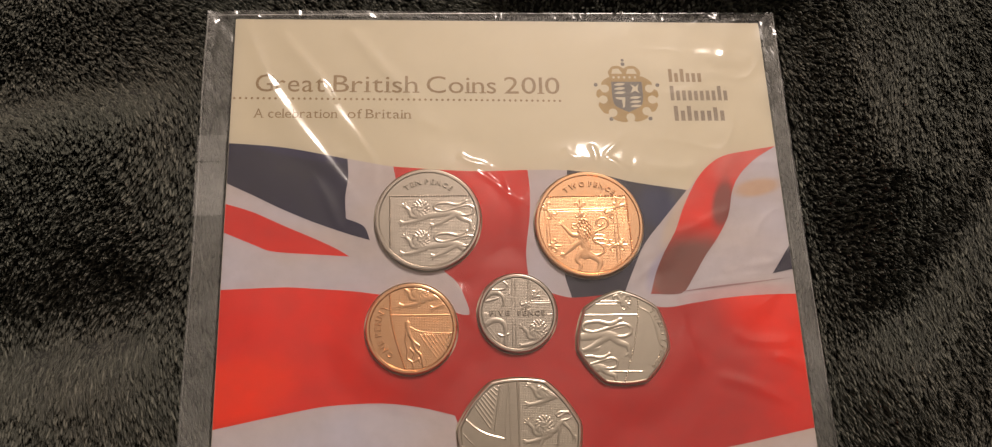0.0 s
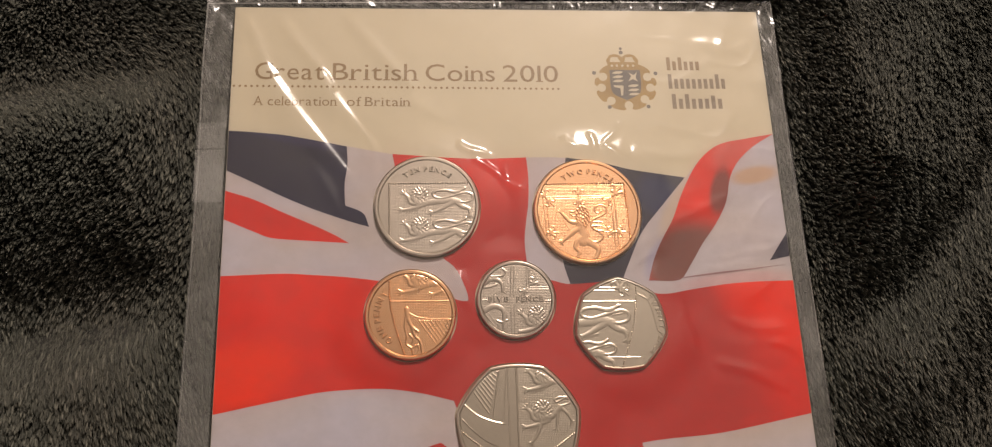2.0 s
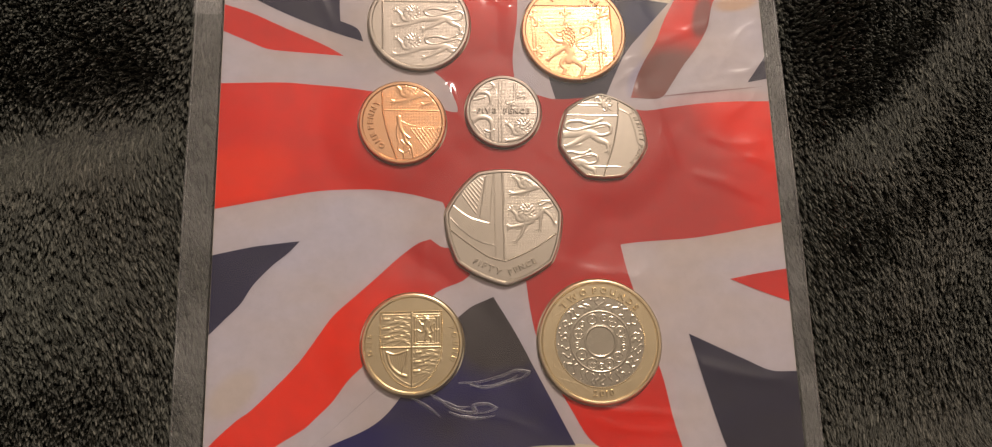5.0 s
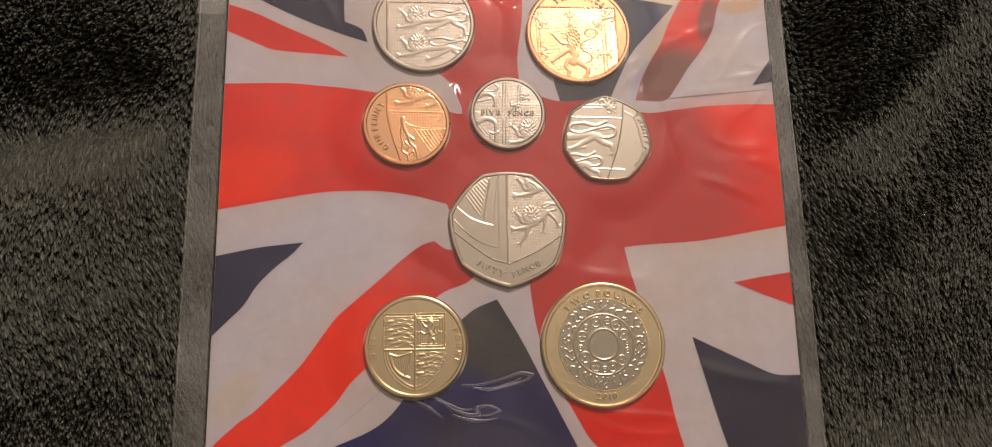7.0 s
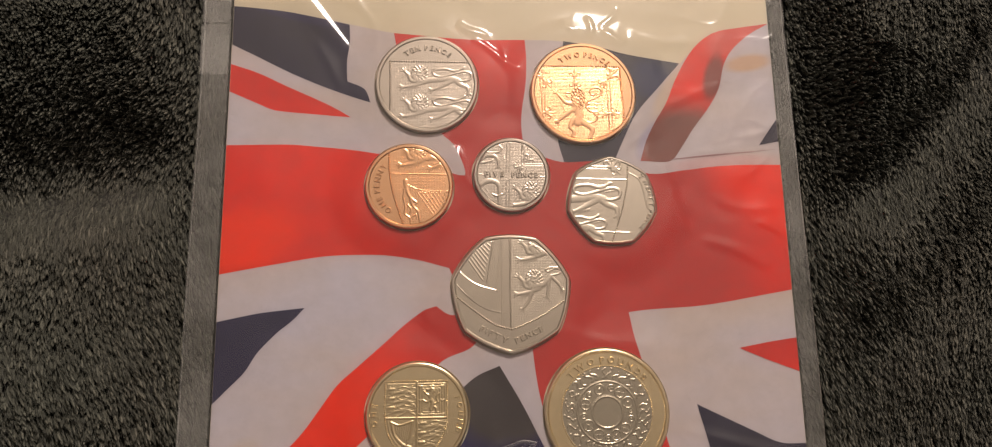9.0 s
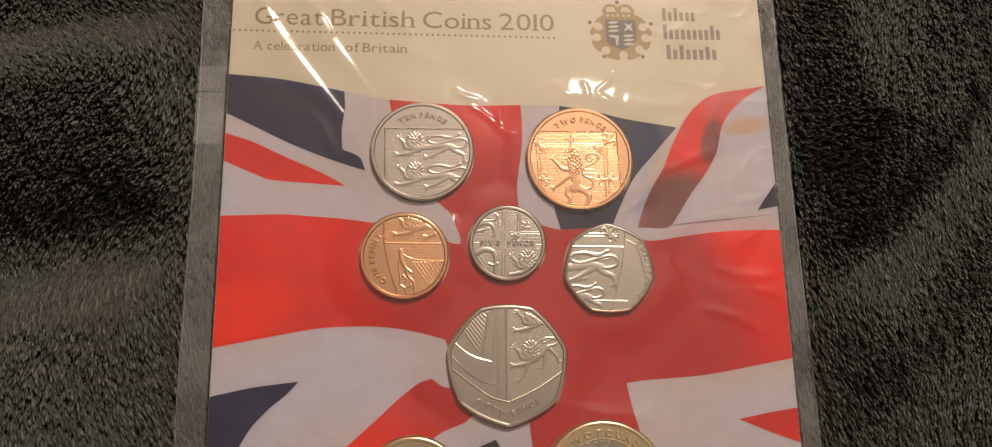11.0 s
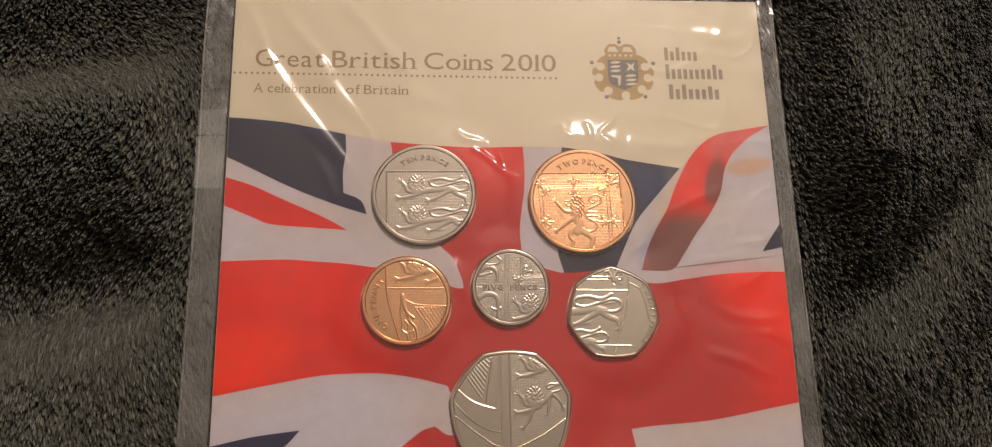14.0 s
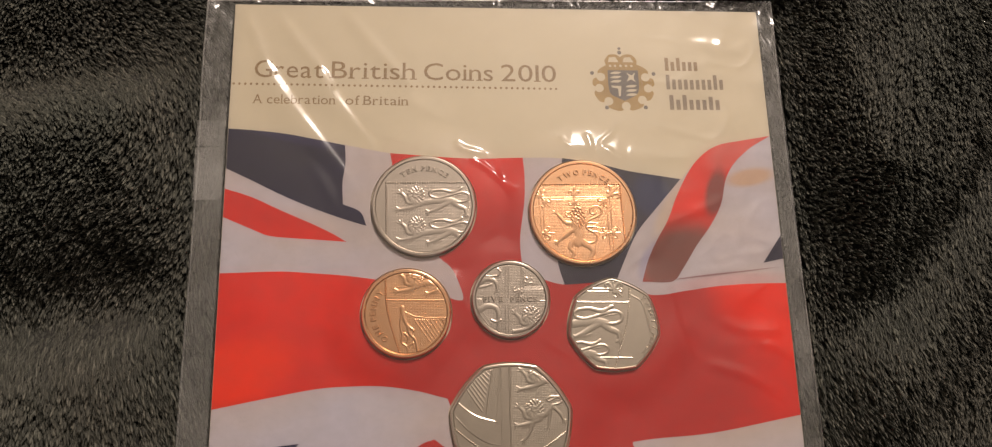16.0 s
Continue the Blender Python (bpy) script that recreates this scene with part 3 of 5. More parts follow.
def struck(parent, name, ridges, material, clip, step=0.095):
    """Low relief struck in metal: rounded, tapering ridges melted into one another, cut off by clip(x, y).
    ridges: (points, half-width at the start, at the end, height), in millimetres on the coin."""
    lines = [(spline(pts, 5, corner=75) if len(pts) > 2 else [Vector(q) for q in pts], r0, r1, h) for pts, r0, r1, h in ridges]
    xs = [q[0] for line, *_ in lines for q in line]
    ys = [q[1] for line, *_ in lines for q in line]
    gx, gy = np.arange(min(xs) - 1.4, max(xs) + 1.4, step), np.arange(min(ys) - 1.4, max(ys) + 1.4, step)
    X, Y = np.meshgrid(gx, gy)
    H = np.zeros_like(X)
    for line, r0, r1, h in lines:
        n = len(line) - 1
        for k in range(n):
            a, b = line[k], line[k + 1]
            ra, rb = r0 + (r1 - r0) * k / n, r0 + (r1 - r0) * (k + 1) / n
            big = max(ra, rb)
            i0, i1 = np.searchsorted(gx, (min(a[0], b[0]) - big, max(a[0], b[0]) + big))
            j0, j1 = np.searchsorted(gy, (min(a[1], b[1]) - big, max(a[1], b[1]) + big))
            x, y = X[j0:j1, i0:i1], Y[j0:j1, i0:i1]
            lx, ly = b[0] - a[0], b[1] - a[1]
            u = np.clip(((x - a[0]) * lx + (y - a[1]) * ly) / max(lx * lx + ly * ly, 1e-9), 0, 1)
            d = np.hypot(x - a[0] - u * lx, y - a[1] - u * ly) / (ra + (rb - ra) * u)
            H[j0:j1, i0:i1] = np.maximum(H[j0:j1, i0:i1], h * np.clip(1 - d * d, 0, 1) ** 0.6)
    H = np.where(clip(X, Y), H, 0)
    P = np.pad(H, 1)
    H = 0.5 * H + 0.125 * (P[:-2, 1:-1] + P[2:, 1:-1] + P[1:-1, :-2] + P[1:-1, 2:])
    n = len(gx)
    cell = np.maximum(np.maximum(H[:-1, :-1], H[1:, :-1]), np.maximum(H[:-1, 1:], H[1:, 1:])) > 0.012
    i = (np.arange(len(gy) - 1)[:, None] * n + np.arange(n - 1)[None, :])[cell]
    quads = np.stack([i, i + 1, i + n + 1, i + n], -1)
    used, index = np.unique(quads, return_inverse=True)
    v = np.stack([X, Y, FIELD - 0.012 + RELIEF * H], -1).reshape(-1, 3)[used] * MM
    me = bpy.data.meshes.new(name)
    me.from_pydata(v.tolist(), [], index.reshape(-1, 4).tolist())
    me.shade_smooth()
    me.materials.append(material)
    ob = new(name, me)
    ob.parent = parent
    return ob


RELIEF = 0.72


def beast(x, y, s=1.0, turn=0.0, flip=1, front=True, tail=True, back=True, fine=True, body=True):
    """A walking heraldic device as rounded ridges: long body, limbs with splayed ends, looped tail, curled tuft."""
    out = []

    def go(points, r0, r1=None, h=0.13):
        out.append((moved(points, x, y, s, turn, flip), 1.22 * r0 * s, 1.22 * (r0 if r1 is None else r1) * s, h * min(1.0, 0.45 + 0.55 * s)))

    def paw(px, py, a):
        for d in (-0.75, 0.0, 0.75):
            go([(px, py), (px + 1.0 * math.cos(a + d), py + 1.0 * math.sin(a + d))], 0.3, 0.16, 0.12)

    def fringe(x0, y0, x1, y1, n, a):
        for k in range(n if fine else 0):
            px, py = x0 + (x1 - x0) * k / (n - 1), y0 + (y1 - y0) * k / (n - 1)
            go([(px, py), (px + 0.45 * math.cos(a), py + 0.45 * math.sin(a))], 0.15, 0.07, 0.09)


    if body:
        go([(-0.5, -2.3), (2.2, -1.7), (5.0, -1.4), (7.4, -1.2), (9.2, -1.7)], 0.62, 0.72)
    if front:
        go([(-1.6, -0.6), (-0.4, -1.7), (1.1, -2.0)], 0.75, 0.7)
        go([(0.5, -2.4), (-1.6, -3.1), (-3.8, -3.5)], 0.5, 0.34)
        paw(-4.0, -3.4, 3.3)
        go([(-0.8, -2.0), (-2.1, -1.7), (-2.6, -0.5), (-3.4, 0.4)], 0.5, 0.36)
        paw(-3.5, 0.5, 2.3)
        fringe(-2.9, -3.85, -0.1, -3.3, 9, -1.9)
        fringe(-3.3, -0.4, -2.6, -1.7, 4, 3.5)
        go([(0.0, 0.0), (0.1, -0.6)], 1.15, 0.9, 0.12)
        for ring, count in ((0.55, 5), (1.15, 10), (1.6, 14)):
            for k in range(count if fine else count // 2):
                a = 2 * math.pi * (k + ring) / (count if fine else count // 2)
                cx, cy = ring * math.cos(a), 0.05 + ring * 1.08 * math.sin(a)
                go([(cx, cy), (cx + 0.34 * math.cos(a + 0.5), cy + 0.34 * math.sin(a + 0.5)), (cx + 0.5 * math.cos(a + 1.2), cy + 0.5 * math.sin(a + 1.2))], 0.22, 0.1, 0.16)
        go([(-0.7, 0.2), (-0.2, 0.55), (0.3, 0.3)], 0.22, 0.16, 0.18)
        go([(-0.5, -0.35), (0.1, -0.4)], 0.2, 0.14, 0.17)
    if back:
        go([(7.6, -1.7), (6.3, -2.5), (4.8, -3.4), (3.3, -4.0)], 0.62, 0.3)
        paw(3.1, -4.1, 3.4)
        fringe(3.9, -4.1, 6.2, -3.6, 8, -1.7)
        go([(8.7, -1.7), (9.9, -2.7), (11.5, -3.4), (11.8, -4.5)], 0.62, 0.32)
        paw(11.8, -4.6, -1.6)
    if tail:
        go([(9.1, -1.6), (10.9, -1.7), (12.3, -1.1), (12.4, 0.1), (11.1, 0.7), (8.7, 0.2), (5.3, -0.7), (3.5, -0.3), (3.1, 0.5), (4.0, 1.1), (6.2, 1.3), (8.2, 0.9), (9.7, 1.2), (10.7, 1.8)], 0.27, 0.3, 0.14)
        go([(6.7, 1.1), (8.7, 0.7), (10.1, 1.4)], 0.24, 0.3, 0.15)
        for k in range(5 if fine else 0):
            go([(9.3 + 0.55 * k, -0.25 + 0.09 * k), (9.9 + 0.55 * k, 0.1 + 0.09 * k)], 0.13, 0.08, 0.1)
    return out


def lily(x, y, s, turn=0.0):
    """A small three-lobed ornament as ridges."""
    rows = ([(0, -1.2), (0, 0.2), (0, 1.5)], [(-0.2, -0.5), (-0.8, 0.5), (-1.4, 0.3), (-1.4, -0.2)], [(0.2, -0.5), (0.8, 0.5), (1.4, 0.3), (1.4, -0.2)], [(-0.6, -0.6), (0.6, -0.6)])
    return [(moved(pts, x, y, s, turn), 0.33 * s, 0.16 * s, 0.14) for pts in rows]


def bar(points, r=0.14, h=0.11, r1=None):
    return (points, r, r if r1 is None else r1, h)


def panel(parent, points, material, z=FIELD + 0.01, pitch=0.37):
    """The struck ground inside an outline: rows of tiny pyramids on a thin sheet."""
    bm = bmesh.new()
    flat_shape(bm, points, z, 0.03)
    ring = [(points[k], points[(k + 1) % len(points)]) for k in range(len(points))]
    X, Y = np.meshgrid(np.arange(-12.5, 12.5, pitch), np.arange(-12.5, 12.5, pitch))
    inside = np.zeros(X.shape, bool)
    for (ax, ay), (bx, by) in ring:
        if ay != by:
            inside ^= ((ay > Y) != (by > Y)) & (X < (bx - ax) * (Y - ay) / (by - ay) + ax)
    r = pitch * 0.46
    for x, y in zip(X[inside].tolist(), Y[inside].tolist()):
        foot = [bm.verts.new((x + dx * r, y + dy * r, z)) for dx, dy in ((-1, -1), (1, -1), (1, 1), (-1, 1))]
        top = [bm.verts.new((x + dx * r * 0.45, y + dy * r * 0.45, z + STUD)) for dx, dy in ((-1, -1), (1, -1), (1, 1), (-1, 1))]
        bm.faces.new(top)
        for k in range(4):
            bm.faces.new((foot[k], foot[(k + 1) % 4], top[(k + 1) % 4], top[k]))
    return part("studded_ground", bm, material, parent)


STUD = 0.016


def bow(radius, a0, a1, n=24):
    return [(radius * math.cos(radians(a0 + (a1 - a0) * k / n)), radius * math.sin(radians(a0 + (a1 - a0) * k / n))) for k in range(n + 1)]


def relief(parent, name, bm, material, limit=0.0):
    """A struck detail, in low relief; what would lie past the limit is cut off by the rim."""
    for v in bm.verts:
        v.co.z = FIELD + (v.co.z - FIELD) * (1.4 if name in ("lettering", "beaded_border") else 1.15)
    if limit:
        for v in bm.verts:
            d = math.hypot(v.co.x, v.co.y)
            if d > limit:
                v.co.x, v.co.y = v.co.x * limit / d, v.co.y * limit / d
    return part(name, bm, material, parent)


def coin(label, x, y, turn=0.0):
    return thing("coin", label, "coin", pose(x * MM, y * MM, -0.0007, 0, 0, turn), "coins in the card")


# ten pence
c = coin("large round silver ten pence coin with walking heraldic shapes", -20.0, 24.6)
coin_blank(12.3, STEEL, c)
panel(c, [(-9.1, 5.8), (9.9, 5.8)] + bow(11.2, 26, -136)[1:], STEEL_STUD)
bm = bmesh.new(); arc_text(bm, "TEN PENCE", 1.7, 8.6, 89, FIELD, wide=1.02, gap=0.2); relief(c, "lettering", bm, STEEL)
bm = bmesh.new(); beads(bm, [(-8.8, -6.6), (-8.9, 5.6), (10.0, 5.6)], 0.27, FIELD); relief(c, "beaded_border", bm, STEEL)
struck(c, "relief_beast", beast(-1.8, 2.5), STEEL, disc_clip(11.2))
struck(c, "relief_beast", beast(-1.7, -4.9), STEEL, disc_clip(11.2))

# two pence
c = coin("large round copper two pence coin with a rearing heraldic shape", 18.05, 22.85)
coin_blank(12.95, COPPER, c)
panel(c, [(-10.0, 6.7), (9.2, 6.8), (9.5, -7.7)] + bow(11.85, -40, -215)[1:], COPPER_STUD)
bm = bmesh.new(); arc_text(bm, "TWO PENCE", 1.75, 9.35, 87, FIELD, wide=0.98, gap=0.2); relief(c, "lettering", bm, COPPER)
bm = bmesh.new(); beads(bm, [(-10.0, 6.8), (9.3, 6.9), (9.8, -7.7)], 0.27, FIELD); relief(c, "beaded_border", bm, COPPER)
lines = [bar([(-10.6, 3.5), (6.6, 3.8)]), bar([(-9.8, 3.0), (5.8, 3.2)]), bar([(-10.6, 3.5), (-10.1, -6.3)]), bar([(-9.8, 3.0), (-9.4, -6.5)]), bar([(6.6, 3.8), (6.9, -10.6)]), bar([(5.8, 3.2), (6.1, -10.4)])]
for place, size, a in (((-10.4, 4.4), 1.0, 30), ((-8.9, 2.3), 0.95, -140), ((-2.0, 4.8), 0.9, 0), ((-2.0, 2.1), 0.9, 180), ((7.4, 4.9), 1.35, -45), ((4.9, 2.4), 0.95, 135),
                       ((-8.7, -5.2), 1.05, -90), ((4.9, -5.3), 0.9, 90), ((7.5, -5.2), 0.9, -90)):
    lines += lily(place[0], place[1], size, a)
struck(c, "double_line_frame", lines, COPPER, disc_clip(11.85))
rear = [([(-2.0, -2.1), (-2.0, -3.7), (-1.2, -5.7), (-1.6, -7.6)], 1.1, 1.2, 0.16), ([(-2.6, -2.9), (-4.4, -2.6), (-5.6, -1.3), (-6.4, -0.4)], 0.62, 0.36, 0.15), ([(-2.3, -4.2), (-3.8, -5.1), (-5.3, -6.3), (-6.3, -7.2)], 0.75, 0.4, 0.15),
        ([(-2.2, -6.6), (-3.1, -7.6), (-3.5, -8.9), (-2.7, -10.0), (-3.1, -11.2)], 0.75, 0.4, 0.14), ([(-0.8, -7.4), (0.9, -8.4), (1.9, -9.5), (1.5, -11.0), (0.8, -11.9)], 0.9, 0.45, 0.15)]
rear += [([(-0.4, -6.8), (1.1, -7.7), (2.7, -7.1), (3.1, -6.0), (2.2, -5.0), (0.9, -4.3), (0.5, -3.1), (1.2, -2.1), (3.0, -1.3)], 0.32, 0.3, 0.14),
         ([(3.0, -1.3), (4.3, -0.4), (4.3, 0.9), (3.1, 1.4), (1.9, 0.9), (1.7, -0.2), (2.5, -0.7), (3.2, -0.0)], 0.3, 0.25, 0.14),
         ([(0.7, -3.8), (2.6, -3.7), (4.0, -4.1)], 0.3, 0.1, 0.13), ([(1.8, -4.9), (3.0, -4.9), (4.1, -5.3)], 0.3, 0.1, 0.12), ([(0.6, -2.9), (2.1, -2.7), (3.6, -2.9)], 0.3, 0.1, 0.12),
         ([(-4.2, -0.7), (-3.6, -1.3), (-2.6, -1.0)], 0.26, 0.2, 0.15), ([(-4.2, -0.1), (-3.3, -0.1), (-2.3, 0.5)], 0.24, 0.2, 0.15), ([(-2.3, 0.9), (-1.4, 1.2), (-0.5, 0.7)], 0.3, 0.3, 0.15)]
for place, a in (((-6.5, -0.3), 2.2), ((-6.4, -7.3), 3.7), ((-3.0, -11.0), -1.6), ((1.3, -11.3), -0.6)):
    for d in (-0.9, -0.3, 0.3, 0.9):
        rear.append(([place, (place[0] + 1.0 * math.cos(a + d), place[1] + 1.0 * math.sin(a + d))], 0.27, 0.13, 0.13))
mx, my = -1.3, -1.1
for ring, count in ((0.3, 4), (0.7, 9), (1.05, 13)):
    for k in range(count):
        a = 2 * math.pi * (k + ring) / count
        cx, cy = mx + 1.35 * ring * math.cos(a), my - 0.4 + 2.2 * ring * math.sin(a)
        rear.append(([(cx - 0.2, cy + 0.45), (cx + 0.15, cy), (cx - 0.05, cy - 0.5)], 0.25, 0.1, 0.22))
for k in range(8):
    for (ax, ay), (bx, by) in (((-5.9, -2.0), (-4.6, -4.3)), ((-5.6, -6.9), (-3.4, -5.5))):
        px, py = ax + (bx - ax) * k / 7, ay + (by - ay) * k / 7
        rear.append(([(px, py), (px - 0.2, py - 0.35)], 0.15, 0.08, 0.1))
struck(c, "relief_beast", rear, COPPER, disc_clip(11.85))

# one penny
c = coin("small round copper one penny coin with a harp in relief", -24.1, -0.9)
coin_blank(10.25, COPPER, c)
panel(c, [(-4.5, 8.1), (-4.3, 2.8), (-3.2, -2.6), (-1.0, -9.3)] + bow(9.15, -84, 119)[1:], COPPER_STUD)
bm = bmesh.new(); arc_text(bm, "ONE PENNY", 1.75, 6.95, 186, FIELD, wide=1.0, gap=0.2); relief(c, "lettering", bm, COPPER)
bm = bmesh.new(); beads(bm, [(-4.8, 8.1), (-4.6, 2.8), (-3.5, -2.6), (-1.3, -9.3)], 0.26, FIELD); relief(c, "beaded_border", bm, COPPER)
struck(c, "relief_beast", beast(2.1, 8.5, 1.0, tail=False), COPPER, lambda x, y: (np.hypot(x, y) < 9.15) & (y > 3.2))
harp = [bar([(-4.3, 3.0), (9.2, 2.8)], 0.2)]
harp += [([(-0.9, 1.2), (-0.7, -0.6), (0.2, -2.7), (1.7, -4.0)], 0.62, 0.3, 0.16), ([(-1.1, -0.8), (-1.3, -2.9), (-0.8, -5.1)], 0.3, 0.25, 0.14), ([(-0.8, -5.1), (-1.0, -6.7), (0.2, -7.7), (0.5, -9.4)], 0.3, 0.25, 0.14), ([(0.2, -2.7), (0.9, -4.8), (2.1, -6.2), (2.6, -8.9)], 0.4, 0.3, 0.15),
         ([(-0.3, -4.6), (0.5, -5.6), (0.2, -6.7)], 0.3, 0.15, 0.15), ([(0.5, -7.5), (1.6, -6.8), (1.9, -8.0)], 0.28, 0.15, 0.14), ([(-0.4, 0.3), (2.0, -0.8), (5.9, -1.2), (9.9, -1.3)], 0.16, 0.14, 0.11)]
for k in range(9):
    top, low = (2.0, -1.7), (6.1, -7.5)
    end, low2 = (9.1, -1.7), (9.4, -2.8)
    u = k / 8
    harp.append(bar([(top[0] + (end[0] - top[0]) * u, top[1] + (end[1] - top[1]) * u), (low[0] + (low2[0] - low[0]) * u, low[1] + (low2[1] - low[1]) * u)], 0.16, 0.13))
for k in range(14):
    harp.append(bar([(2.0 + 0.52 * k, -1.6), (2.0 + 0.52 * k + 0.02, -1.6)], 0.2, 0.13))
struck(c, "relief_harp", harp, COPPER, disc_clip(9.15))

# five pence
c = coin("smallest round silver five pence coin with quartered relief", 0.0, 2.0)
coin_blank(9.05, STEEL, c, rim=0.85)
panel(c, bow(8.0, 0, 355, 48), STEEL_STUD)
bm = bmesh.new(); line_text(bm, "FIVE", 1.6, -6.4, -0.5, FIELD, wide=1.16, gap=0.2); line_text(bm, "PENCE", 1.6, 0.0, -0.6, FIELD, wide=1.06, gap=0.19); relief(c, "lettering", bm, STEEL)
lines = [bar([(-1.0, 8.0), (-1.2, 0.5)], 0.13), bar([(-0.3, 8.0), (-0.5, 0.5)], 0.13), bar([(-1.2, -1.1), (-1.4, -8.5)], 0.13), bar([(-0.5, -1.1), (-0.7, -8.6)], 0.13), bar([(-8.3, 0.1), (-6.7, 0.0)], 0.17), bar([(6.8, -0.5), (8.4, -0.5)], 0.17),
         bar([(2.7, 7.7), (2.5, 2.2), (8.0, 2.2)], 0.13), bar([(3.2, 7.7), (3.1, 2.7), (8.0, 2.7)], 0.13)]
for place, size, a in (((4.3, 4.0), 0.85, -45), ((1.8, 1.6), 0.95, 135)):
    lines += lily(place[0], place[1], size, a)
struck(c, "quartering_lines", lines, STEEL, disc_clip(8.05))
figs = [([(-7.4, 5.8), (-5.2, 5.4), (-2.9, 5.6), (-2.1, 6.5), (-2.9, 7.2)], 0.3, 0.28, 0.14), ([(-7.6, 3.6), (-5.9, 4.7), (-4.2, 4.6), (-3.3, 3.8), (-3.0, 2.3)], 0.75, 0.34, 0.15), ([(-7.2, 2.8), (-5.7, 3.1), (-4.4, 3.5)], 0.4, 0.3, 0.12)]
for dx in (-0.6, 0.0, 0.6):
    figs.append(([(-3.1, 2.3), (-3.1 + dx, 1.4)], 0.26, 0.12, 0.13))
for k in range(4):
    figs.append(([(-1.8 + 0.02 * k, 5.3 - 0.45 * k), (-1.4 + 0.02 * k, 5.1 - 0.45 * k)], 0.15, 0.08, 0.1))
figs += [([(-7.3, -2.5), (-6.0, -1.7), (-4.6, -1.6), (-3.3, -2.3), (-2.9, -3.9), (-3.1, -8.0)], 0.75, 0.5, 0.15), ([(-4.6, -4.8), (-3.5, -5.2), (-2.4, -4.8)], 0.3, 0.3, 0.17), ([(-4.4, -5.3), (-4.4, -8.0)], 0.2, 0.2, 0.1), bar([(-7.2, -3.3), (-4.8, -6.6)], 0.14, 0.12), bar([(-6.5, -3.0), (-4.4, -5.9)], 0.14, 0.12)]
struck(c, "relief_figures", figs, STEEL, lambda x, y: (np.hypot(x, y) < 8.05) & (x < -0.9))
struck(c, "relief_beast", beast(4.6, -3.9, 1.02, tail=False, back=False), STEEL, lambda x, y: (np.hypot(x, y) < 8.05) & (x > 0.2) & (y < -0.9))

# twenty pence
c = coin("seven-sided silver twenty pence coin with beaded line", 23.95, -4.3)
coin_blank(11.0, NICKEL, c, 90, rim=0.6, bevel=0.4)
bm = bmesh.new(); arc_text(bm, "TWENTY PENCE", 1.5, 9.0, -2, FIELD, wide=0.98, gap=0.19); relief(c, "lettering", bm, NICKEL)
bm = bmesh.new(); beads(bm, [(4.2, 9.0), (3.7, 3.7), (2.2, -2.7), (-0.6, -10.3)], 0.25, FIELD, 0.62); relief(c, "beaded_border", bm, NICKEL)
lines = [bar([(-9.2, 5.4), (3.8, 5.2)], 0.2), bar([(-6.4, 8.6), (-0.8, 8.5)]), bar([(-6.5, 7.9), (-0.9, 7.8)]), bar([(4.1, 7.1), (6.9, 5.1), (8.5, -1.9)], 0.2, 0.1), bar([(-3.7, -7.5), (3.8, -7.7)], 0.2, 0.1), bar([(-6.6, 5.3), (-8.0, 1.2)], 0.16, 0.08)]
for place, size, a in (((0.4, 9.2), 1.35, 0), ((1.4, 7.5), 0.9, 225)):
    lines += lily(place[0], place[1], size, a)
struck(c, "raised_lines", lines, NICKEL, disc_clip(10.3))
left_of_beads = lambda x, y: (np.hypot(x, y) < 9.9) & (x < 2.9 + 0.26 * np.minimum(y, 0.0))
struck(c, "relief_beast", beast(-13.0, 2.3, 1.2), NICKEL, lambda x, y: left_of_beads(x, y) & (y < 4.6) & (y > -5.0))
struck(c, "relief_beast", beast(-13.6, -5.2, 0.95), NICKEL, left_of_beads)

# fifty pence
c = coin("large seven-sided silver fifty pence coin with a harp and heraldic shapes", -0.6, -26.0)
coin_blank(14.05, NICKEL, c, -90, rim=0.8)
panel(c, [(0.2, 12.7), (-0.1, -8.0), (3.6, -7.0), (7.6, -4.9), (12.3, -1.8)] + bow(12.4, 2, 84)[1:], NICKEL_STUD)
bm = bmesh.new()
line_text(bm, "FIFTY", 1.75, -7.5, -8.7, FIELD, radians(-25), wide=1.12, gap=0.26)
line_text(bm, "PENCE", 1.75, 1.0, -11.7, FIELD, radians(24), wide=1.05, gap=0.22)
relief(c, "lettering", bm, NICKEL)
bm = bmesh.new(); beads(bm, [(-12.7, -0.8), (-9.5, -3.4), (-6.1, -5.9), (-3.6, -7.5), (0.1, -8.5)], 0.27, FIELD); beads(bm, [(0.9, -8.2), (3.6, -7.1), (7.6, -5.1), (12.4, -1.9)], 0.27, FIELD); relief(c, "beaded_border", bm, NICKEL)
bm = bmesh.new()
flat_shape(bm, [(-4.0, 12.6), (-2.6, 12.6), (-3.5, 0.6), (-5.6, 2.0)], FIELD + 0.07, 0.07)
flat_shape(bm, [(-2.0, 12.7), (-0.4, 12.7), (-0.4, -7.8), (-2.0, -7.3)], FIELD + 0.05, 0.05)
flat_shape(bm, [(-12.3, 4.9), (-9.4, 2.4), (-6.9, 1.2), (-3.6, 0.3), (-2.7, -4.5), (-5.8, -3.8), (-9.4, -1.4), (-12.9, 2.2)], FIELD + 0.09, 0.09)
relief(c, "smooth_panel", bm, NICKEL, 12.6)
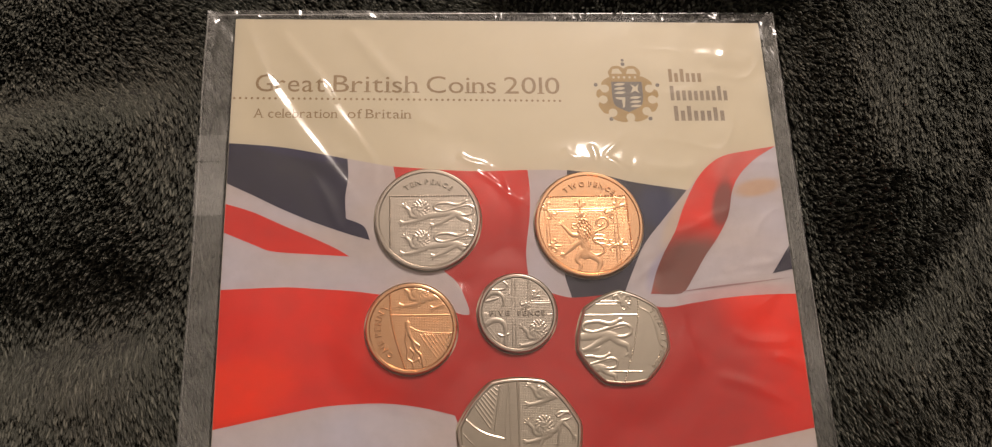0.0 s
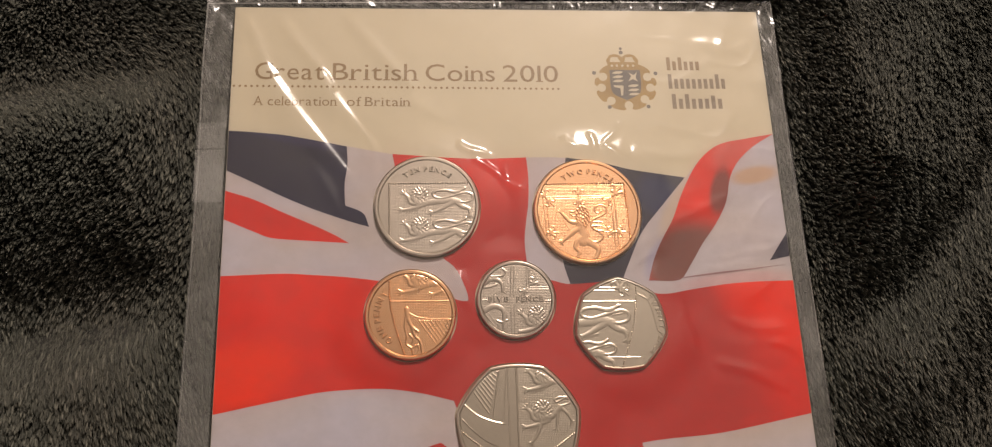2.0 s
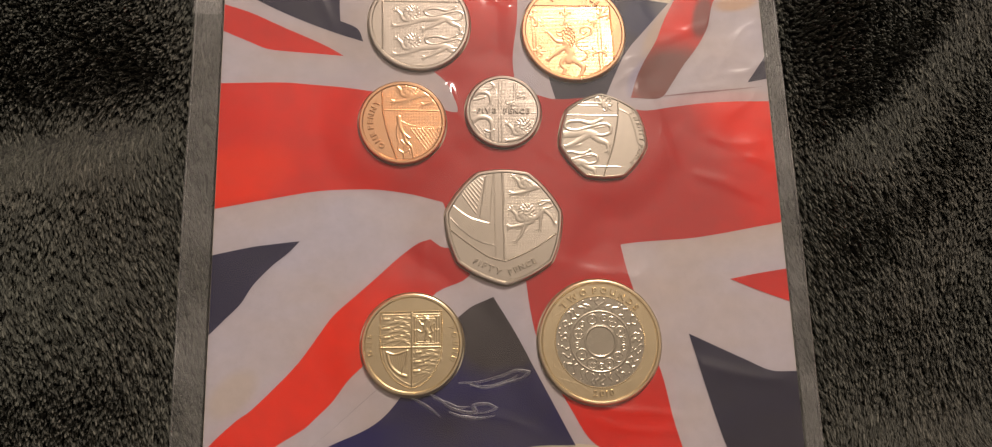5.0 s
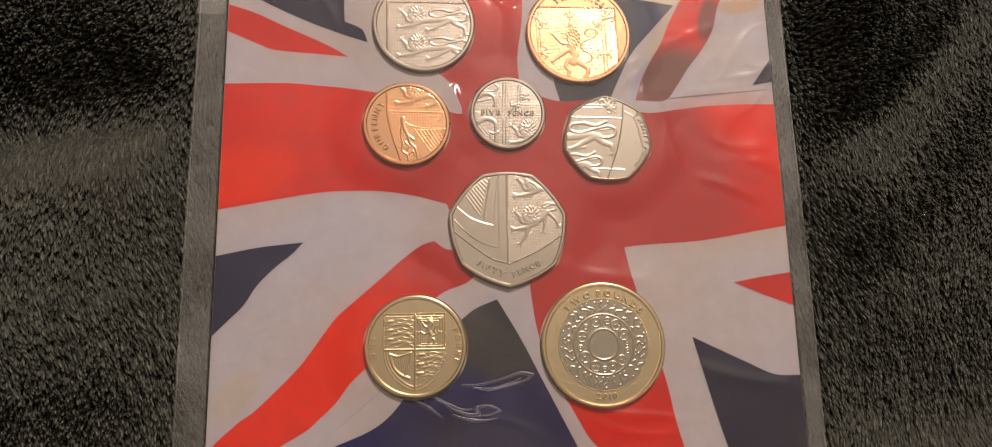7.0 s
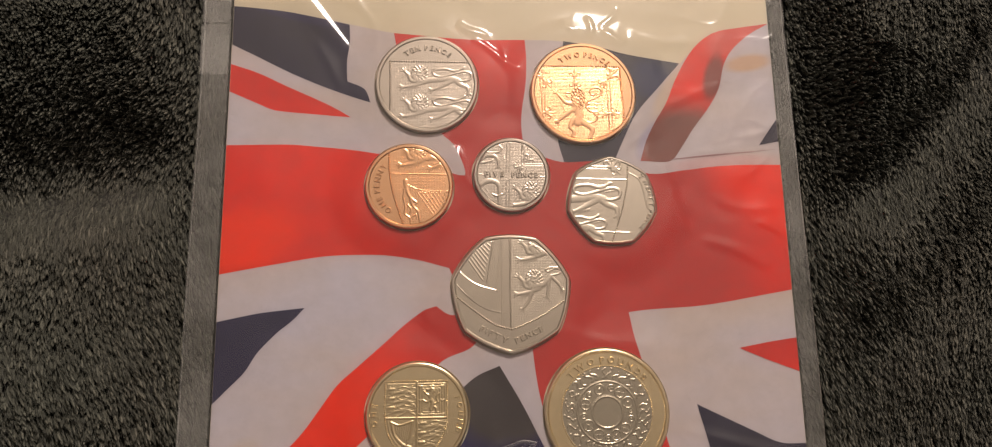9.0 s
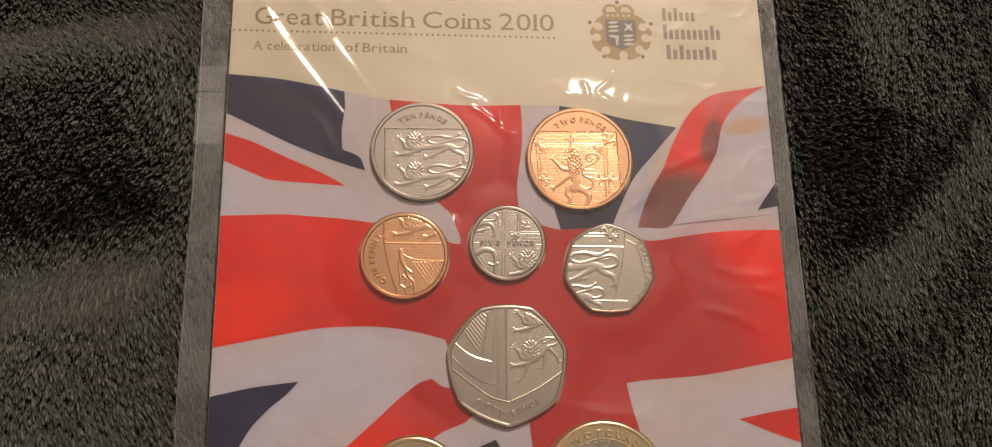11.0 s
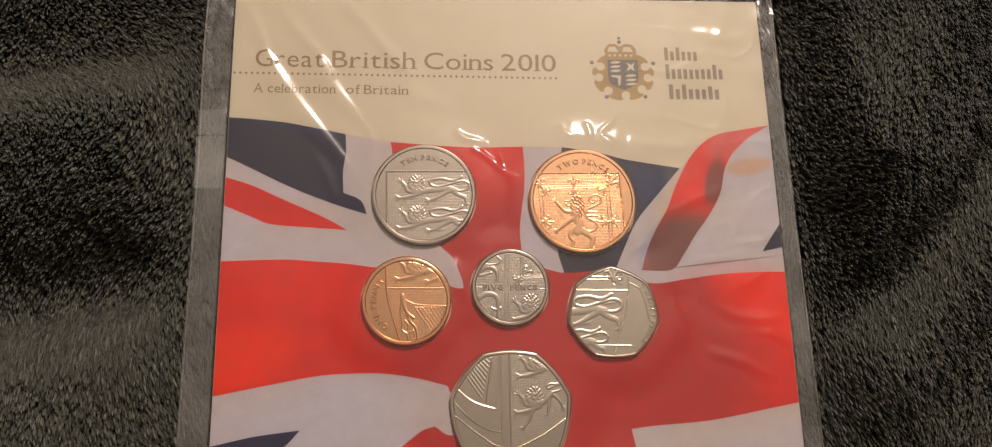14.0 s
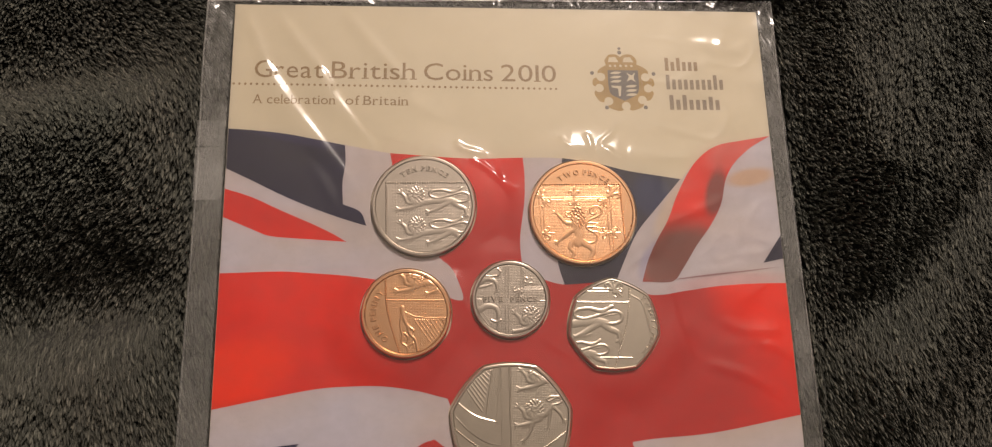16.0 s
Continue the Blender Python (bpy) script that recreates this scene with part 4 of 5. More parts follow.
lines = [bar([(-0.2, 13.0), (-0.2, -8.0)], 0.2, 0.14), bar([(-2.1, 12.6), (-2.2, -7.3)], 0.12, 0.08), bar([(-4.0, 12.6), (-5.6, 2.0)], 0.12, 0.14), bar([(-2.5, 12.6), (-3.5, 0.5)], 0.12, 0.14), bar([(-12.3, 5.1), (-9.4, 2.6), (-6.8, 1.3), (-3.5, 0.4)], 0.26, 0.2),
         bar([(-12.4, 4.9), (-10.9, 3.9), (-10.1, 2.1), (-10.1, 0.1)], 0.16, 0.16), bar([(-12.9, 2.2), (-9.4, -1.4), (-5.8, -3.8), (-2.7, -4.6)], 0.16, 0.13)]
ex, ey = -6.7, -0.7
lines.append(bar([(ex + 1.0 * math.cos(k * 0.45), ey + 1.0 * math.sin(k * 0.45)) for k in range(15)], 0.15, 0.18))
(sx, sy), (tx, ty), (ux, uy), (vx, vy) = [(-10.1, 8.0), (-6.5, 2.8), (-5.4, 12.3), (-4.4, 11.7)]
for k in range(10):
    u = k / 9
    lines.append(bar([(sx + (ux - sx) * u, sy + (uy - sy) * u), (tx + (vx - tx) * u, ty + (vy - ty) * u)], 0.15, 0.13))
struck(c, "relief_harp", lines, NICKEL, disc_clip(12.7))
struck(c, "relief_beast", beast(6.2, 11.0, 1.0, 0, tail=False, back=False), NICKEL, lambda x, y: (np.hypot(x, y) < 12.5) & (x > 0.6))
climb = beast(5.4, 3.0, 1.0, 0, tail=False, back=False, body=False)
climb += [([(5.9, 1.6), (7.3, 1.6), (8.5, 2.7), (9.4, 3.6)], 0.6, 0.62, 0.15), ([(5.0, 1.0), (4.6, -0.6), (3.9, -2.3), (2.8, -3.6)], 0.5, 0.34, 0.14), ([(8.8, 3.0), (8.6, 1.1), (8.3, -0.7)], 0.5, 0.3, 0.14), ([(9.6, 3.4), (11.0, 2.0), (11.7, 0.7)], 0.5, 0.3, 0.14),
          ([(9.5, 3.9), (11.2, 4.3), (11.8, 5.0), (10.5, 5.5), (8.6, 4.7), (8.1, 5.2), (9.0, 5.7), (11.0, 5.7)], 0.26, 0.26, 0.14)]
for place, a in (((2.8, -3.7), 4.0), ((8.3, -0.8), 4.4), ((11.7, 0.6), -1.0)):
    for d in (-0.8, 0.0, 0.8):
        climb.append(([place, (place[0] + 0.95 * math.cos(a + d), place[1] + 0.95 * math.sin(a + d))], 0.28, 0.14, 0.12))
for k in range(8):
    px, py = 3.3 + 0.28 * k, -3.9 + 0.4 * k
    climb.append(([(px, py), (px + 0.4, py - 0.2)], 0.15, 0.08, 0.1))
struck(c, "relief_beast", climb, NICKEL, lambda x, y: (np.hypot(x, y) < 12.5) & (x > 0.6))

# one pound
c = coin("round brass one pound coin with a quartered shield", -21.95, -53.0)
coin_blank(11.4, BRASS, c, rim=0.9)
EDGE = [(-7.1, 7.2), (6.6, 7.3), (6.5, -0.9), (5.9, -3.8), (4.2, -7.0), (2.3, -8.7), (-0.1, -9.6), (-2.4, -8.8), (-4.6, -7.1), (-6.4, -4.1), (-7.1, -0.7)]
bm = bmesh.new(); beads(bm, EDGE, 0.2, FIELD, closed=True); relief(c, "beaded_border", bm, BRASS)
lines = [bar([(-6.6, 6.6), (6.1, 6.7)], 0.13, 0.1), bar([(-6.6, 6.6), (-6.5, -0.7), (-5.9, -4.0), (-4.0, -6.7), (-2.0, -8.2), (-0.2, -9.0)], 0.13, 0.1), bar([(6.1, 6.7), (6.1, -0.9), (5.4, -3.6), (3.8, -6.5), (1.9, -8.1), (-0.2, -9.0)], 0.13, 0.1),
         bar([(-0.1, 7.0), (-0.1, -9.5)], 0.24, 0.15), bar([(-7.0, -0.7), (6.5, -0.7)], 0.24, 0.15)]
struck(c, "shield", lines, BRASS, disc_clip(10.4))
bm = bmesh.new(); arc_text(bm, "ONE", 1.6, 9.05, 181, FIELD, wide=0.95, gap=0.5); arc_text(bm, "POUND", 1.6, 9.05, 0, FIELD, wide=0.95, gap=0.4); relief(c, "lettering", bm, BRASS)
figs = []
for (gx, gy), size in zip([(-5.5, 5.5), (-5.5, 3.5), (-5.5, 1.5), (1.5, -1.9), (1.3, -4.0), (1.1, -6.0)], (0.42, 0.42, 0.42, 0.42, 0.36, 0.28)):
    figs += beast(gx, gy, size, fine=False)
    figs.append(([(gx - 0.6, gy), (gx + 0.4, gy + 0.1)], 0.42, 0.3, 0.17))
(ax, ay), (bx, by) = [(0.6, 6.1), (5.5, 0.0)]
for off in (0.0, 0.5):
    figs.append(bar([(ax + off, ay - off), (bx - off, ay - off), (bx - off, by + off), (ax + off, by + off), (ax + off, ay - off)], 0.12, 0.12))
for u in (0.0, 0.5, 1.0):
    for lx, ly in ((ax, ay + (by - ay) * u), (bx, ay + (by - ay) * u), (ax + (bx - ax) * u, ay), (ax + (bx - ax) * u, by)):
        figs += lily(lx, ly, 0.34)
figs += [([(3.4, 5.1), (2.9, 3.7), (3.4, 2.4), (2.9, 1.0)], 0.55, 0.4, 0.17), ([(2.9, 4.0), (1.9, 4.5), (1.5, 5.1)], 0.3, 0.2, 0.15), ([(2.9, 3.2), (2.0, 2.7), (1.3, 3.1)], 0.3, 0.2, 0.15), ([(3.3, 1.9), (4.1, 1.4), (4.2, 0.7)], 0.3, 0.2, 0.15),
         ([(3.5, 2.2), (4.6, 2.7), (4.2, 3.7), (4.8, 4.6)], 0.22, 0.18, 0.15), ([(2.3, 5.3), (3.2, 5.6), (3.7, 5.0)], 0.35, 0.3, 0.18)]
figs += [bar([(-5.8, -1.6), (-4.0, -2.2), (-1.1, -1.4)], 0.24, 0.16), bar([(-5.6, -1.9), (-4.9, -4.5), (-3.2, -6.3), (-1.5, -7.0)], 0.3, 0.16, 0.4), bar([(-1.1, -1.5), (-1.5, -3.6), (-2.4, -6.3)], 0.18, 0.14)]
(ax, ay), (bx, by), (gx, gy), (hx, hy) = [(-4.8, -2.2), (-4.4, -4.1), (-1.6, -1.9), (-2.4, -5.9)]
for k in range(7):
    u = k / 6
    figs.append(bar([(ax + (gx - ax) * u, ay + (gy - ay) * u), (bx + (hx - bx) * u, by + (hy - by) * u)], 0.1, 0.09))
struck(c, "relief_figures", figs, BRASS, disc_clip(10.4))

# two pounds
c = coin("large two-coloured two pound coin, gold ring round a silver centre", 20.6, -53.25)
coin_blank(14.2, BRASS, c, rim=0.8, name="ring")
bm = bmesh.new()
flat_shape(bm, bow(10.25, 0, 356, 89), FIELD + 0.03, 0.1)
relief(c, "core", bm, CORE)
bm = bmesh.new()
for r, n, size in ((10.35, 128, 0.2), (13.2, 176, 0.16)):
    for k in range(n):
        a = 2 * math.pi * k / n
        dome(bm, r * math.cos(a), r * math.sin(a), size, FIELD, 0.9, 5)
relief(c, "beaded_border", bm, BRASS)
bm = bmesh.new()
arc_text(bm, "TWO POUNDS", 1.9, 11.0, 88, FIELD, wide=1.12, gap=0.26)
arc_text(bm, "2010", 1.9, 12.3, 271, FIELD, True, wide=1.15, gap=0.2)
relief(c, "lettering", bm, BRASS)
lines = []
for a0 in (135, 152, 170, 188, 206, 224, 242, 300, 318, 336, 354, 12, 30):
    for d in (-24, 24):
        lines.append(bar([bow(10.8, a0, a0)[0], bow(12.8, a0 + d, a0 + d)[0]], 0.1, 0.07))
struck(c, "crossed_lines", lines, BRASS, disc_clip(12.9))
wheels = [bar(bow(r, 0, 360, 48), w, h) for r, w, h in ((3.45, 0.3, 0.17), (3.85, 0.12, 0.1), (6.85, 0.26, 0.16), (7.2, 0.1, 0.08))]
for a, r, g in ((78, 5.4, 0.75), (108, 5.3, 1.1), (135, 5.6, 0.55), (160, 5.2, 1.15), (188, 5.4, 0.6), (213, 5.2, 1.2), (247, 5.3, 1.15), (270, 5.6, 0.6), (290, 5.3, 1.15), (318, 5.4, 1.1), (345, 5.6, 0.6), (3, 5.4, 0.55), (24, 5.2, 1.2), (55, 5.3, 1.15)):
    gx, gy = r * math.cos(radians(a)), r * math.sin(radians(a))
    wheels.append(bar([(gx + g * math.cos(j * 0.5236), gy + g * math.sin(j * 0.5236)) for j in range(13)], 0.2, 0.15))
    for j in range(2 if g > 0.7 else 0):
        b = radians(a + 20) + j * math.pi / 2
        wheels.append(bar([(gx - g * math.cos(b), gy - g * math.sin(b)), (gx + g * math.cos(b), gy + g * math.sin(b))], 0.13, 0.12))
    wheels.append(bar([(gx, gy), (gx + 0.02, gy)], 0.3, 0.15))
struck(c, "relief_wheels", wheels, CORE, disc_clip(7.4))
rng = random.Random(3)
waves = []
for k in range(34):
    a, sway = 2 * math.pi * k / 34 + rng.uniform(-0.04, 0.04), rng.uniform(0.035, 0.075) * (-1) ** (k // 3)
    r0, r1 = 7.55, rng.uniform(9.3, 10.1)
    pts = [((r0 + (r1 - r0) * j / 5) * math.cos(a + sway * math.sin(j * 1.25) + 0.015 * j * (-1) ** (k // 5)), (r0 + (r1 - r0) * j / 5) * math.sin(a + sway * math.sin(j * 1.25) + 0.015 * j * (-1) ** (k // 5))) for j in range(6)]
    waves.append((pts, rng.uniform(0.22, 0.4), rng.uniform(0.14, 0.34), 0.15))
    if k % 2:
        waves.append(bar([(9.7 * math.cos(a + 0.09), 9.7 * math.sin(a + 0.09)), (9.7 * math.cos(a + 0.1), 9.7 * math.sin(a + 0.1))], 0.28, 0.15))
struck(c, "relief_waves", waves, CORE, disc_clip(10.15))


# ---- the clear sleeve ----
SLEEVE = thing("plastic_sleeve", "crinkled clear plastic sleeve round the coin card", "plastic sleeve")
# creases: ends, height and half-width, in millimetres
CREASES = (((-65.0, 75.0), (-56.0, 58.0), 0.20, 1.5), ((-55.5, 74.0), (-42.0, 54.0), 0.24, 1.5), ((-34.5, 43.0), (-31.0, 33.0), 0.12, 1.0),
           ((-40.0, 74.0), (-22.0, 55.0), 0.22, 1.8), ((-47.0, 35.0), (-39.0, 22.0), 0.12, 1.2), ((-24.0, 53.0), (-13.0, 44.0), 0.10, 2.0), ((-12.5, 40.5), (-5.5, 36.6), 0.30, 0.9),
           ((-9.0, 36.0), (2.5, 28.6), 0.34, 0.8), ((-4.5, 38.0), (-2.0, 30.0), 0.2, 0.9), ((13.5, 42.0), (16.5, 37.0), 0.16, 0.8), ((20.5, 43.0), (19.8, 37.0), 0.22, 0.7), ((23.0, 39.0), (27.5, 46.0), 0.18, 0.7),
           ((23.0, 38.5), (29.0, 36.0), 0.26, 0.8), ((30.0, 37.6), (46.0, 37.0), 0.16, 1.4), ((38.0, 20.5), (53.0, 25.5), 0.15, 1.2), ((55.0, 11.5), (65.0, 14.5), 0.17, 0.9), ((59.0, -9.0), (66.0, -12.0), 0.26, 0.8), ((46.0, -13.0), (62.0, -20.0), 0.26, 1.2), ((27.0, 9.0), (35.0, 13.5), 0.28, 0.8), ((48.0, 67.0), (63.0, 66.5), 0.20, 1.6), ((58.0, 73.0), (54.0, 64.0), 0.12, 1.4),
           ((-13.0, 9.0), (-10.0, -2.0), 0.24, 0.9), ((-17.0, 12.0), (-12.0, 4.0), 0.12, 1.0), ((28.0, 12.0), (36.0, 18.0), 0.18, 1.0), ((36.0, 5.0), (45.0, -20.0), 0.12, 1.0), ((50.0, -4.0), (64.0, -7.0), 0.22, 1.2),
           ((44.0, 8.5), (58.0, 9.5), 0.13, 1.0), ((-22.0, -27.0), (-17.0, -40.0), 0.08, 1.4), ((10.0, -35.0), (26.0, -38.0), 0.13, 1.3), ((40.0, -60.0), (62.0, -64.0), 0.10, 1.6), ((-12.0, -63.0), (2.0, -58.0), 0.12, 0.8),
           ((-10.0, -68.0), (6.0, -72.0), 0.10, 0.9), ((20.0, -67.5), (40.0, -71.0), 0.24, 0.8), ((18.0, -70.5), (34.0, -74.0), 0.2, 0.8), ((36.0, -57.0), (64.0, -63.0), 0.22, 1.2))


# sharp pleats: ends, width of the flat flank and its fall
PLEATS = (((-59.0, 62.8), (-34.6, 27.8), 2.5, 0.33), ((-45.5, 60.7), (-33.6, 41.3), 2.3, 0.30))


def film_height(x, y):
    """Height of the front film over the card, for arrays of x and y, in millimetres."""
    lift = np.full_like(x, 1e-6)
    for cx, cy, r, corner in COINS:
        d = np.hypot(x - cx, y - cy) - r
        s = np.clip(1 - (d - 0.6) / 9.5, 0, 1)
        lift = lift + (s * s * (3 - 2 * s)) ** 3
    h = 0.45 + 1.0 * np.minimum(lift, 1.0) ** (1 / 3)
    for (ax, ay), (bx, by), a, w in CREASES:
        lx, ly = bx - ax, by - ay
        u = ((x - ax) * lx + (y - ay) * ly) / (lx * lx + ly * ly)
        k = np.clip(u, 0, 1)
        wob = 0.5 * np.sin(u * 5.0 + ax)
        d = ((x - ax) * -ly + (y - ay) * lx) / math.hypot(lx, ly) + wob
        h = h + 1.45 * a * np.exp(-((d / w) ** 2)) * np.clip(4 * k * (1 - k), 0, 1) ** 0.35
    for (ax, ay), (bx, by), w, fall in PLEATS:
        lx, ly = bx - ax, by - ay
        u = ((x - ax) * lx + (y - ay) * ly) / (lx * lx + ly * ly)
        k = np.clip(u, 0, 1)
        wide = w * np.clip(np.minimum(k / 0.12, (1 - k) / 0.75), 0, 1) ** 0.7
        d = ((x - ax) * -ly + (y - ay) * lx) / math.hypot(lx, ly) + 0.35 * np.sin(u * 5.0) + wide / 2
        h = h + fall * np.where(d > 0, np.maximum(wide - d, 0), wide * np.exp(-((d / (0.1 + 2.2 * wide)) ** 2)))
    # soft waves, and fine sharp crinkles where the film is drawn over the coins and towards the sealed edge
    near = np.clip(np.minimum(lift, 1.0) ** (1 / 3) * 1.1 - 0.05, 0, 1) * np.clip(1.6 - 1.6 * np.minimum(lift, 1.0), 0, 1)
    drawn = 0.25 + 0.75 * np.clip(near + np.clip((x - 30) / 25, 0, 1) * np.clip((y + 30) / 40, 0, 1), 0, 1)
    drawn = drawn * (1 - 0.85 * np.exp(-(((x + 45) / 16) ** 2) - ((y - 47) / 24) ** 2))
    h = h + drawn * 0.75 * (value_noise(x / 8.0 + y / 16.0, y / 7.0 - x / 22.0, 21) - 0.5)
    line = 1 - np.abs(2 * value_noise(x / 9.0 - y / 18.0, y / 11.0 + x / 30.0, 22) - 1)
    h = h + drawn * 0.22 * np.clip(line, 0, 1) ** 7
    h = h + 0.10 * np.sin(x / 9.0 + 0.07 * y) * np.sin(y / 11.0 + 0.05 * x) + 0.05 * np.sin(x / 3.7 - y / 5.1) * np.sin(y / 4.3 + 1.0)
    return h


def grid_mesh(name, xs, ys, height, material, parent, label="", smooth=True):
    X, Y = np.meshgrid(xs, ys)
    Z = height(X, Y)
    n, m = len(xs), len(ys)
    v = np.stack([X, Y, Z], -1).reshape(-1, 3) * MM
    i = (np.arange(m - 1)[:, None] * n + np.arange(n - 1)[None, :]).ravel()
    f = np.stack([i, i + 1, i + n + 1, i + n], -1)
    me = bpy.data.meshes.new(name)
    me.from_pydata(v.tolist(), [], f.tolist())
    if smooth:
        me.shade_smooth()
    me.materials.append(material)
    ob = new(name, me)
    ob.parent = parent
    return tagged(ob, label)


grid_mesh("front_film", np.arange(-67.2, 67.21, 0.42), np.arange(CARD_LOW - 0.5, CARD_TOP + 0.43, 0.42), film_height, FILM, SLEEVE, "clear wrinkled front film").visible_shadow = False


def margin_height(x, y):
    top = np.clip((y - 20) / 45, 0.2, 1)
    return -0.25 + 0.5 * value_noise(x / 4.0, y / 9.0, 31) + top * (0.8 * value_noise(x / 2.6 + y / 11.0, y / 4.5 - x / 9.0, 32) + 0.55 * value_noise(x / 1.3 + y / 5.0, y / 2.0 - x / 4.0, 33) - 0.6)


SL, SR, ST = -73.4, 71.0, 79.0
grid_mesh("side_margin", np.linspace(SL, -67.2, 13), np.arange(CARD_LOW - 4, ST, 0.7), margin_height, MARGIN, SLEEVE, "scuffed clear margin").visible_shadow = False
grid_mesh("side_margin", np.linspace(67.2, SR, 9), np.arange(CARD_LOW - 4, ST + 0.8, 0.7), margin_height, MARGIN, SLEEVE, "scuffed clear margin").visible_shadow = False
grid_mesh("top_margin", np.arange(-67.2, 67.21, 0.7), np.linspace(77.7, ST + 0.4, 7), margin_height, MARGIN, SLEEVE, "scuffed clear margin").visible_shadow = False
bm = bmesh.new()
flat_shape(bm, [(SL, CARD_LOW - 4), (SR, CARD_LOW - 4), (SR, ST), (SL, ST)], -1.1, 0.05)
part("back_film", bm, FILM, SLEEVE).visible_shadow = False
for pts in ([(SL, CARD_LOW - 4), (SL - 0.25, -24), (SL + 0.1, 32), (SL - 0.3, 60), (SL, ST - 1)], [(SL, ST - 1.0), (-15.7, ST), (33.3, ST + 0.5), (SR, ST + 1.0)], [(SR, CARD_LOW - 4), (SR + 0.3, -30), (SR - 0.3, 20), (SR - 0.4, 48), (SR, ST + 1)]):
    bm = bmesh.new()
    stroke(bm, pts, 0.22, None, -0.25, 0.8, 16)
    part("sealed_edge", bm, WELD, SLEEVE, "welded film edge")
# wrinkles in the clinging film, their lighter reflection put in as milky haze
for line in ([(-11.8, -61.7), (-7.4, -61.6), (-2.6, -60.5), (1.2, -59.3), (4.2, -59.7), (2.5, -61.0), (-1.7, -62.1), (-6.0, -63.0), (-9.2, -62.1)],
             [(-9.2, -62.3), (-4.6, -62.6), (-0.3, -61.4), (1.6, -60.2)],
             [(-19.0, -63.7), (-16.3, -64.9), (-14.0, -66.9), (-10.3, -68.1), (-8.0, -68.0), (-8.6, -66.7), (-5.6, -66.4), (-3.2, -67.4), (-5.6, -68.2), (-8.4, -68.5)],
             [(-17.6, -64.8), (-14.9, -65.8), (-12.1, -67.0), (-9.3, -66.9)],
             [(-22.3, -64.7), (-20.0, -65.9), (-17.7, -67.5), (-15.8, -69.0)],
             [(-14.0, -68.0), (-11.2, -69.0), (-7.5, -69.5), (-3.8, -69.0)]):
    bm = bmesh.new()
    stroke(bm, line, 0.16, 0.1, 0.36, 0.6, 6, 0.42)
    part("wrinkle_sheen", bm, CLING, SLEEVE, "wrinkle in the clinging film, its reflection put in as milky haze").visible_shadow = False
for y0, y1 in ((39.5, 46.0), (26.2, 39.2)):
    bm = bmesh.new()
    flat_shape(bm, [(SL - 0.3, y0), (-67.3, y0 + 0.1), (-67.2, y1), (SL - 0.5, y1 - 0.1)], 0.42, 0.06)
    part("tape", bm, TAPE, SLEEVE, "strip of clear tape").visible_shadow = False


# dust on the film
rng = np.random.default_rng(11)
bm = bmesh.new()
for x, y, s in zip(rng.uniform(-60, 62, 90), rng.uniform(-76, 40, 90), rng.uniform(0.04, 0.11, 90)):
    dome(bm, x, y, s, float(film_height(np.array([x]), np.array([y]))[0]) - 0.01, 0.7, 5)
tagged(part("dust", bm, DUST, SLEEVE, "fine pale dust on the film"), kind="stuff")

# ---- the fleece blanket ----
def swell(x, y):
    """Height of the blanket's cloth, for arrays in millimetres: broad soft folds, pressed flat under the card."""
    far = np.clip((np.maximum(np.abs(x) - 72.0, np.maximum(y - 80.0, -106.0 - y))) / 16.0, 0, 1)
    far = far * far * (3 - 2 * far)
    v = y - 0.15 * (np.clip(x, -150, 0) + 100)
    left = -7.5 * np.tanh((v - 53) / 7) + 2.5 * np.tanh((v - 30) / 14) + 7.0 * np.tanh((v - 13) / 9) - 6.5 * np.tanh((v + 5) / 7) + 2.0 * np.tanh((v - 76) / 8) - 2.0 * np.tanh((v + 42) / 10) + 3.5 * np.tanh((v + 66) / 8) + 0.8 * np.sin(x / 14.0 + y / 30.0)
    c = np.clip(x, 60, 150)
    u = y + 9 - 0.42 * (c - 81) - 0.012 * (c - 81) ** 2
    n = (x - 78) * 0.83 - (y - 45) * 0.55
    right = 5.5 - 6.0 * np.tanh(u / 7) + 7.0 * np.tanh((u - 13) / 8) + 4.5 * np.tanh((u + 24) / 9) + 7.0 * np.exp(-(((n - 14) / 10) ** 2)) * np.clip((y - 14) / 18, 0, 1) - 4.5 * np.tanh((y + 76) / 7) + 2.5 * np.tanh((y + 52) / 9) + 0.8 * np.sin(x / 12.0 - y / 21.0)
    z = np.where(x < 0, left, right)
    low = -3.6 + far * (2.6 + z)
    return -9.0 + 2.0 * np.logaddexp(0.0, (low + 9.0) / 2.0)


BLANKET = thing("fleece_blanket", "dark charcoal plush fleece blanket with soft folds", "blanket")
steps = np.concatenate([np.arange(-980, -200, 26.0), np.arange(-200, 200, 5.0), np.arange(200, 985, 26.0)])
grid_mesh("cloth", steps, steps, swell, CLOTH, BLANKET, "woven backing of the fleece")


